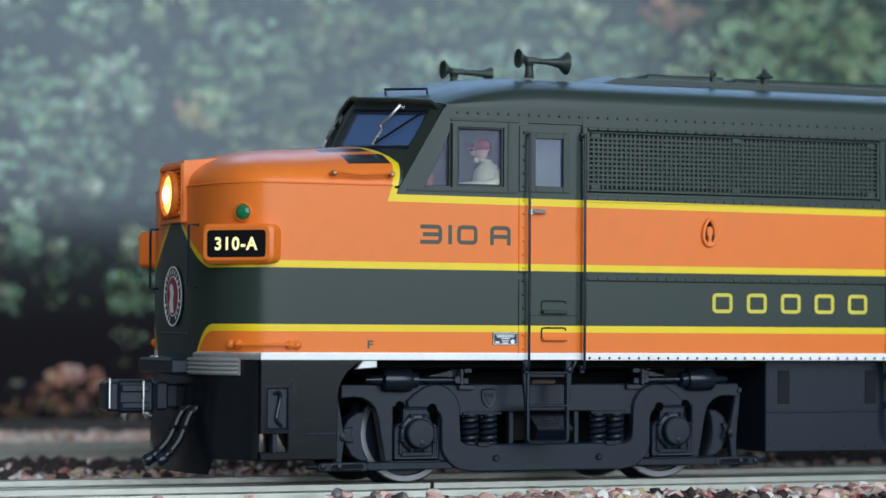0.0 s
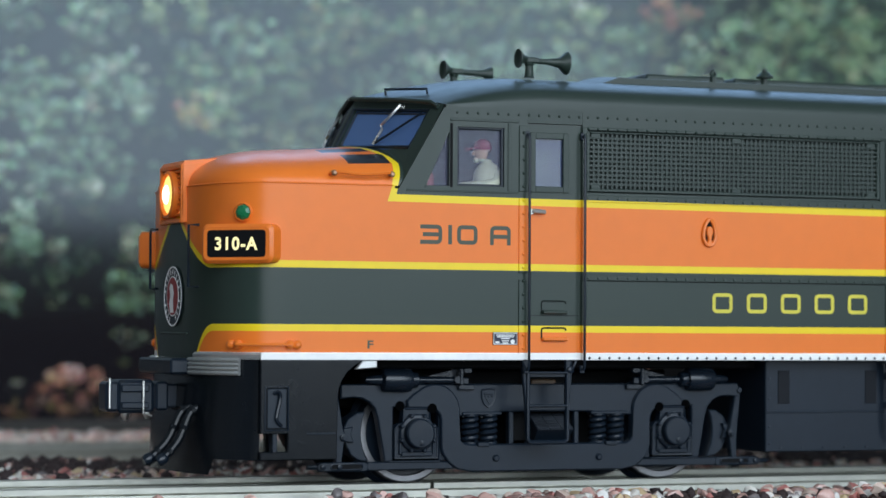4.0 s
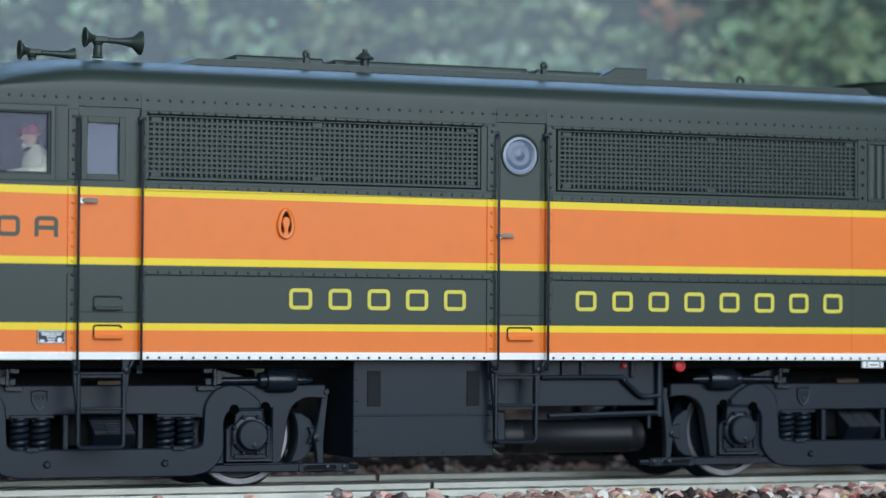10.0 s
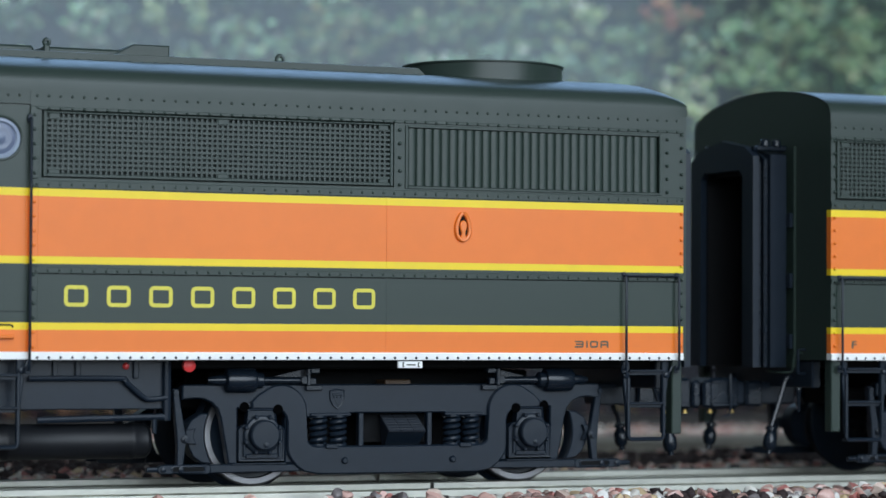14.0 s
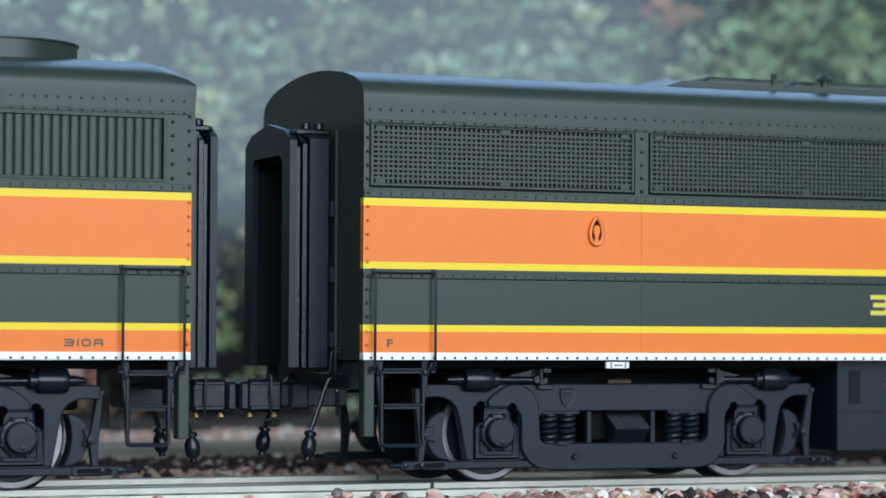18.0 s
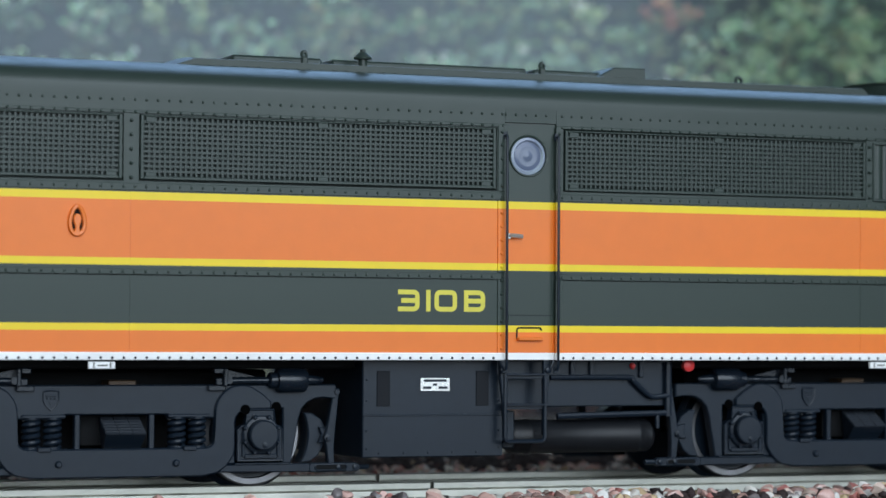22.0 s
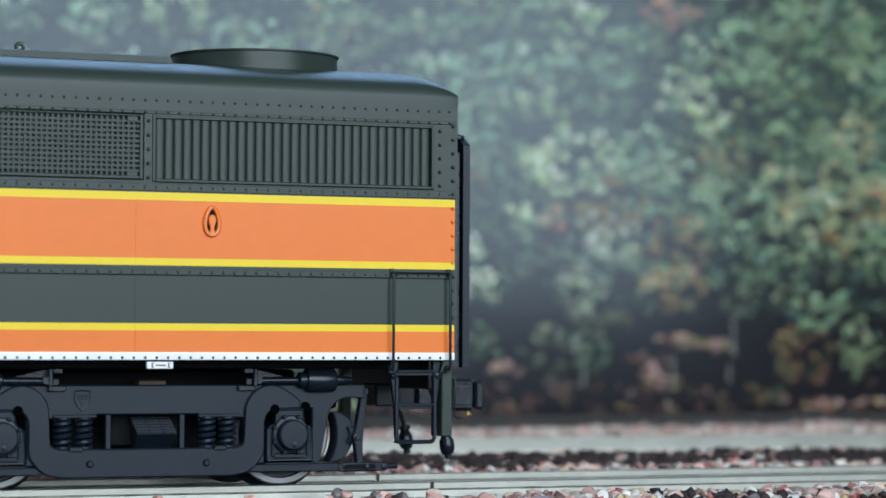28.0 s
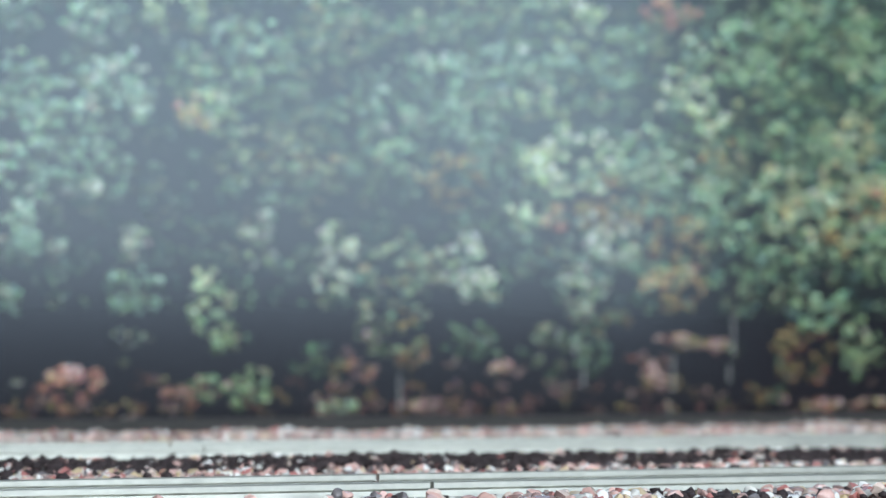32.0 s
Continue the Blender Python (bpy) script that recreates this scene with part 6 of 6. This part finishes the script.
            part("hose_clamp", G().lathe([(.46, -.25), (.6, -.2), (.6, .2), (.46, .25)], a, b - a, 10), M_PILOT, h, "", ox)
        part("hose_coupling", G().lathe([(.46, 0), (.66, .25), (.7, .9), (.5, 1.3)], (x1 + .6, y, 3.3), (-.8, 0, -.4), 12), M_GLOSS, h, "", ox)


def jacking_plate(u, ox, x, z):
    p = part("jacking_plate", G().box(x, x + 2.95, -SIDE - .1, -SIDE + .3, z, z + .75, .05), M_WHITE, u, "white jacking pad plate with dark marks", ox)
    for a, b in ((.5, .75), (2.35, 2.6)):
        part("plate_mark", G().box(x + a, x + a + .14, -SIDE - .13, -SIDE, z + .12, z + .65).box(x + a, x + b, -SIDE - .13, -SIDE, z + .12, z + .22).box(x + a, x + b, -SIDE - .13, -SIDE, z + .55, z + .65), M_DKLET, p, "", ox)
    part("plate_mark", G().box(x + 1.0, x + 2.1, -SIDE - .13, -SIDE, z + .3, z + .44), M_DKLET, p, "", ox)


def end_wall(u, ox, xw, s):
    """Flat end: a sheet with the roof's outline."""
    g = G()
    n = len(PROFILE)
    drop = 1.82 if s > 0 else 0.0     # the back ends are rounded over at the top
    out = [(-SIDE, 14.3)] + [(y, z - drop * max(0, min(1, (z - 44.2) / 2.6))) for y, z in PROFILE] + [(SIDE, 14.3)]
    out = [(y * .991, z - .07) for y, z in out]      # sits just inside the skin
    k = len(out)
    xa, xb = xw - s * .06, xw - s * .8
    vs = [(xa, y, z) for y, z in out] + [(xb, y, z) for y, z in out]
    fs = [tuple(range(k)), tuple(range(2 * k - 1, k - 1, -1))] + [(i, k + i, k + (i + 1) % k, (i + 1) % k) for i in range(k)]
    g.add(vs, fs if s < 0 else [f[::-1] for f in fs])
    part("end_wall", g, M_GREEN, u, "dark green flat end wall", ox)


def roof(u, ox, x0, x1, soft):
    g = G()
    rows = [[(x0, y, z) for y, z in PROFILE]]
    if soft:
        for a in (0, 15, 30, 45, 58, 70, 80):
            d = 2.2 * (1 - math.cos(radians(a)))
            rows.append([(x1 - 4.6 + 4.67 * math.sin(radians(a)), y * (1 - d * .003), z - d * max(0, min(1, (z - 44.2) / 2.6))) for y, z in PROFILE])
    else:
        rows.append([(x1, y, z) for y, z in PROFILE])
    g.grid([r[::-1] for r in rows])
    part("roof", g, M_GREEN, u, "dark green rounded roof", ox)


def cab_unit():
    ox = OXA
    u = thing("diesel_cab_unit", "orange and dark green streamlined model diesel cab locomotive", "locomotive", (ox * .001, 0, RAIL * .001), "coupled model diesel units")
    pilot(u, ox)
    cab_nose(u, ox)
    cab(u, ox)
    for x0, x1 in ((124.3, 125.45), (132.35, 133.0), (173.3, 174.5), (180.75, 181.7)):
        vertical_batten(u, M_LIV_A, ox, x0, x1)
    door(u, M_LIV_A, ox, 125.4, 132.4, (126.5, 130.0, 34.3, 39.8), None, (20.3, 17.2))
    shell_side(u, M_LIV_A, ox, 132.4, 174.4, [(132.7, 172.6, 33.7, 41.0)])
    door(u, M_LIV_A, ox, 174.4, 180.8, None, (177.6, 37.8, 2.3))
    shell_side(u, M_LIV_A, ox, 180.8, 259.2, [(182.0, 222.5, 33.7, 41.0), (223.8, 256.3, 33.6, 40.8)])
    for x0, x1 in ((132.7, 172.6), (182.0, 222.5)):
        grille(u, ox, x0, x1)
    louvre(u, ox, 223.8, 256.3)
    part("panel_seam", G().box(221.62, 221.74, -SIDE - .05, -SIDE, 15.2, 23.5).box(221.62, 221.74, -SIDE - .05, -SIDE, 24.3, 32.8), M_LIV_A, u, "", ox)
    rivets(u, M_LIV_A, ox, [(258.9, None, 16, 42.2), (257.0, None, 34, 41), (223.15, None, 34, 41)])
    roof(u, ox, 129.0, 259.7, True)
    roof_gear(u, ox, 0, 0)
    end_wall(u, ox, 259.7, 1)
    diaphragm(u, ox, 259.7, 1)
    end_gear(u, ox, 259.7, 1)
    horn(u, ox, 129.0, 135.2, -7.0, 50.0, True)
    horn(u, ox, 124.7, 130.9, 6.0, 49.65, False)
    for x in (125.35, 132.4):
        grab(u, ox, x, 13.2, 40.2)
    for x in (174.5, 180.75):
        grab(u, ox, x, 13.2, 40.0)
    for x in (251.4, 258.3):
        grab(u, ox, x, 13.2, 24.1)
    part("grab_iron", G().tube([(251.4, -SIDE - .6, 24.1), (258.3, -SIDE - .6, 24.1)], .13, 5), M_BLACK, u, "", ox)
    ladder(u, ox, 125.9, 130.9, 4.8, 14.0, (9.0, 12.8))
    ladder(u, ox, 174.9, 179.9, 4.9, 14.0, (9.1, 12.6))
    ladder(u, ox, 252.4, 257.0, 5.0, 13.4, (9.2, 13.0))
    truck(u, ox, 129.8)
    truck(u, ox, 224.73)
    underbody(u, ox, 0.0, False)
    lift_ring(u, ox, 149.0, 29.45)
    lift_ring(u, ox, 230.9, 29.5)
    square_figures(u, ox, "310A", ((0, .24), (.305, .35), (.405, .63), (.77, 1)), 112.1, 123.3, 27.4, 29.6, .46, M_DKLET)
    writing(u, ox, "F", 105.8, 106.5, 15.55, 16.45, M_DKLET, name="end_letter")
    square_figures(u, ox, "310A", ((0, .26), (.33, .39), (.45, .69), (.76, 1)), 245.1, 249.4, 15.7, 16.5, .19, M_DKLET, "end_number")
    for i in range(5):
        block_shape(u, ox, 149.5 + i * 4.64, 152.2 + i * 4.64, 19.85, 22.2)
    for i in range(8):
        block_shape(u, ox, 184.6 + i * 4.72, 187.25 + i * 4.72, 19.95, 22.25)
    pl = part("builder_plate", G().box(121.1, 124.2, -SIDE - .12, -SIDE, 16.0, 17.45, .03), M_NAVY, u, "small dark blue printed plate with pale bars", ox)
    ring = [(121.2, 16.1), (124.1, 16.1), (124.1, 17.35), (121.2, 17.35)]
    part("plate_border", G().tube([(x, -SIDE - .13, z) for x, z in ring + ring[:1]], .06, 4), M_WHITE, pl, "thin pale border", ox)
    for a, b, z in ((121.5, 123.8, 17.12), (121.6, 123.7, 16.92), (122.1, 123.2, 16.72), (122.2, 123.1, 16.45), (122.3, 123.0, 16.22)):
        part("plate_bar", G().box(a, b, -SIDE - .15, -SIDE - .1, z - .05, z + .06), M_WHITE, pl, "", ox)
    part("plate_mark", G().box(121.4, 121.9, -SIDE - .15, -SIDE - .1, 16.2, 16.4), M_WHITE, pl, "", ox)
    part("plate_seal", G().lathe([(.26, 0), (.26, .04)], (123.55, -SIDE - .12, 16.38), (0, -1, 0), 12), M_WHITE, pl, "", ox)
    jacking_plate(u, ox, 223.1, 13.35)
    return u


def booster_unit():
    ox, dx = OXB, 184.0
    u = thing("diesel_booster_unit", "orange and dark green cabless model diesel booster locomotive", "locomotive", (ox * .001, 0, RAIL * .001), "coupled model diesel units")
    shell_side(u, M_LIV_B, ox, 279.3, 358.4, [(279.9, 313.3, 33.6, 40.9), (315.0, 357.4, 33.6, 40.9)])
    door(u, M_LIV_B, ox, 358.4, 364.9, None, (361.45, 37.75, 2.3))
    shell_side(u, M_LIV_B, ox, 364.9, 443.1, [(365.8, 406.5, 33.7, 41.0), (407.4, 440.5, 33.5, 40.8)])
    for x0, x1 in ((279.9, 313.3), (315.0, 357.4), (365.8, 406.5)):
        grille(u, ox, x0, x1)
    louvre(u, ox, 407.4, 440.5)
    for x0, x1 in ((357.5, 358.5), (364.8, 365.7)):
        vertical_batten(u, M_LIV_B, ox, x0, x1)
    for x in (314.2, 405.7):
        part("panel_seam", G().box(x - .06, x + .06, -SIDE - .05, -SIDE, 15.2, 23.5).box(x - .06, x + .06, -SIDE - .05, -SIDE, 24.3, 32.8), M_LIV_B, u, "", ox)
    rivets(u, M_LIV_B, ox, [(442.8, None, 16, 42.2), (441.2, None, 34, 41), (279.8, None, 16, 42.2), (406.95, None, 34, 41), (314.15, None, 34, 41)])
    roof(u, ox, 279.25, 443.5, True)
    roof_gear(u, ox, 182.6, dx)
    end_wall(u, ox, 279.25, -1)
    end_wall(u, ox, 443.5, 1)
    diaphragm(u, ox, 279.25, -1)
    diaphragm(u, ox, 443.5, 1)
    end_gear(u, ox, 279.25, -1)
    end_gear(u, ox, 443.5, 1)
    for x in (358.4, 364.9):
        grab(u, ox, x, 13.2, 40.0)
    for a, b in ((280.5, 287.8), (435.4, 442.3)):
        for x in (a, b):
            grab(u, ox, x, 13.2, 24.1)
        part("grab_iron", G().tube([(a, -SIDE - .6, 24.1), (b, -SIDE - .6, 24.1)], .13, 5), M_BLACK, u, "", ox)
    ladder(u, ox, 281.9, 286.9, 4.6, 13.7, (9.2, 13.2))
    ladder(u, ox, 358.9, 363.9, 4.9, 14.0, (9.1, 12.6))
    ladder(u, ox, 436.4, 441.0, 5.0, 13.4, (9.2, 13.0))
    truck(u, ox, 313.93)
    truck(u, ox, 408.3)
    underbody(u, ox, dx, True)
    lift_ring(u, ox, 308.2, 29.3)
    lift_ring(u, ox, 414.2, 29.5)
    square_figures(u, ox, "310B", ((0, .245), (.32, .37), (.415, .675), (.755, 1)), 345.3, 356.0, 19.75, 22.2, .54, M_YELLOW)
    writing(u, ox, "F", 282.2, 282.9, 15.7, 16.6, M_DKLET, name="end_letter")
    for x in (309.6, 407.0):
        jacking_plate(u, ox, x, 13.3)
    return u


def crew_figure(ox):
    """A small moulded driver figure, one plain mesh."""
    g = G()
    x, y, z = 121.0, -14.6, 32.7
    g.lathe([(1.2, 0), (1.75, .6), (1.8, 2.2), (1.6, 3.3), (1.1, 4.0), (.6, 4.35), (.5, 4.7)], (x + .9, y, z), (-.08, 0, 1), 16)
    head = (x - .15, y, z + 4.45)
    g.lathe([(.35, 0), (.62, .3), (.82, .8), (.88, 1.3)], head, (-.04, 0, 1), 16)
    g.lathe([(.1, 0), (.2, .12), (.16, .3)], (x - 1.05, y, z + 5.2), (-.6, 0, .5), 8)
    g.lathe([(.35, 0), (.3, .35)], (x - .7, y, z + 4.6), (-.7, 0, -.3), 10)
    g.lathe([(.93, 0), (1.0, .1), (1.0, .5), (.8, 1.0), (.35, 1.3), (.02, 1.34)], (x - .02, y, z + 5.7), (.12, 0, 1), 16)
    g.prism([(x - 1.9, z + 5.72), (x - .6, z + 5.95), (x - .6, z + 6.15), (x - 1.85, z + 5.9)], y - .7, y + .7, .08)
    g.tube(smooth_path([(x + 1.3, y - 1.2, z + 3.2), (x + 1.0, y - 1.7, z + 2.0), (x - .8, y - 1.6, z + 1.55), (x - 2.6, y - 1.3, z + 1.25)], 5), .62, 10)
    g.tube(smooth_path([(x + 1.0, y + 1.3, z + 3.2), (x + .6, y + 1.6, z + 2.0), (x - 2.2, y + 1.3, z + 1.5)], 4), .55, 8)
    me = g.mesh("crew_figure", 119.0)

    def colour(nt, co):
        sp = nt.nodes.new("ShaderNodeSeparateXYZ")
        nt.links.new(co.outputs["Object"], sp.inputs[0])
        r = nt.nodes.new("ShaderNodeValToRGB")
        r.color_ramp.interpolation = "CONSTANT"
        N.tree = nt
        nt.links.new(((N(sp.outputs[2]) * 1000.0 - 32.0) * .125).s, r.inputs[0])
        r.color_ramp.elements.new(.5)
        for e, (p, c) in zip(r.color_ramp.elements, ((0, (.62, .64, .46)), (.675, (.66, .40, .27)), (.80, (.34, .03, .06)))):
            e.position, e.color = p, (*c, 1)
        return r.outputs[0]
    me.materials.append(mat("figure_paint", colour, .6))
    ob = new("crew_figure", me)
    return tagged(ob, "small painted driver figure with a red cap in the cab", "figurine")


A_UNIT = cab_unit()
B_UNIT = booster_unit()
FIGURE = crew_figure(119.0)


# ---- movement: seconds and millimetres run towards -x ----
RUN = ((0, 0), (3, 0), (6.25, 0), (6.5, .77), (7, 6.83), (7.5, 14.63), (8, 22.24), (8.5, 29.54), (9, 36.93), (9.5, 45.08), (10, 53.01), (10.5, 60.38), (11, 67.63), (11.5, 75.2), (12, 83.37), (12.5, 91.04),
       (13, 98.29), (13.5, 105.62), (14, 113.6), (14.5, 121.51), (15, 129.07), (15.5, 136.62), (16, 144.18), (16.5, 151.73), (17, 159.57), (17.5, 166.98), (18, 174.06), (18.5, 181.67), (19, 189.87), (19.5, 197.81))
RUN += ((20, 205.01), (20.5, 212.33), (21, 220.14), (21.5, 227.98), (22, 235.86), (22.5, 243.17), (23, 250.51), (23.5, 258.11), (24, 265.99), (24.5, 273.74), (25, 281.08), (25.5, 288.57), (26, 296.37), (26.5, 304.09),
        (27, 311.64), (27.5, 319.2), (28, 326.75), (28.5, 334.3), (29, 342.11), (29.5, 349.41), (30, 356.59), (30.5, 364.1), (31, 371.99), (31.5, 379.6), (32, 387.2))


def motions():
    for ob, x in ((A_UNIT, OXA), (B_UNIT, OXB), (FIGURE, 119.0)):
        walk(ob, [(t, pose((x - s) * .001, 0, RAIL * .001)) for t, s in RUN])
    for w, x, turned in WHEELS:
        walk(w, [(t, pose(x * .001, 0, .0058, 0, -math.degrees(s / 5.8), 0) @ pose(0, 0, 0, 0, 0, 180 if turned else 0)) for t, s in RUN])


motions()
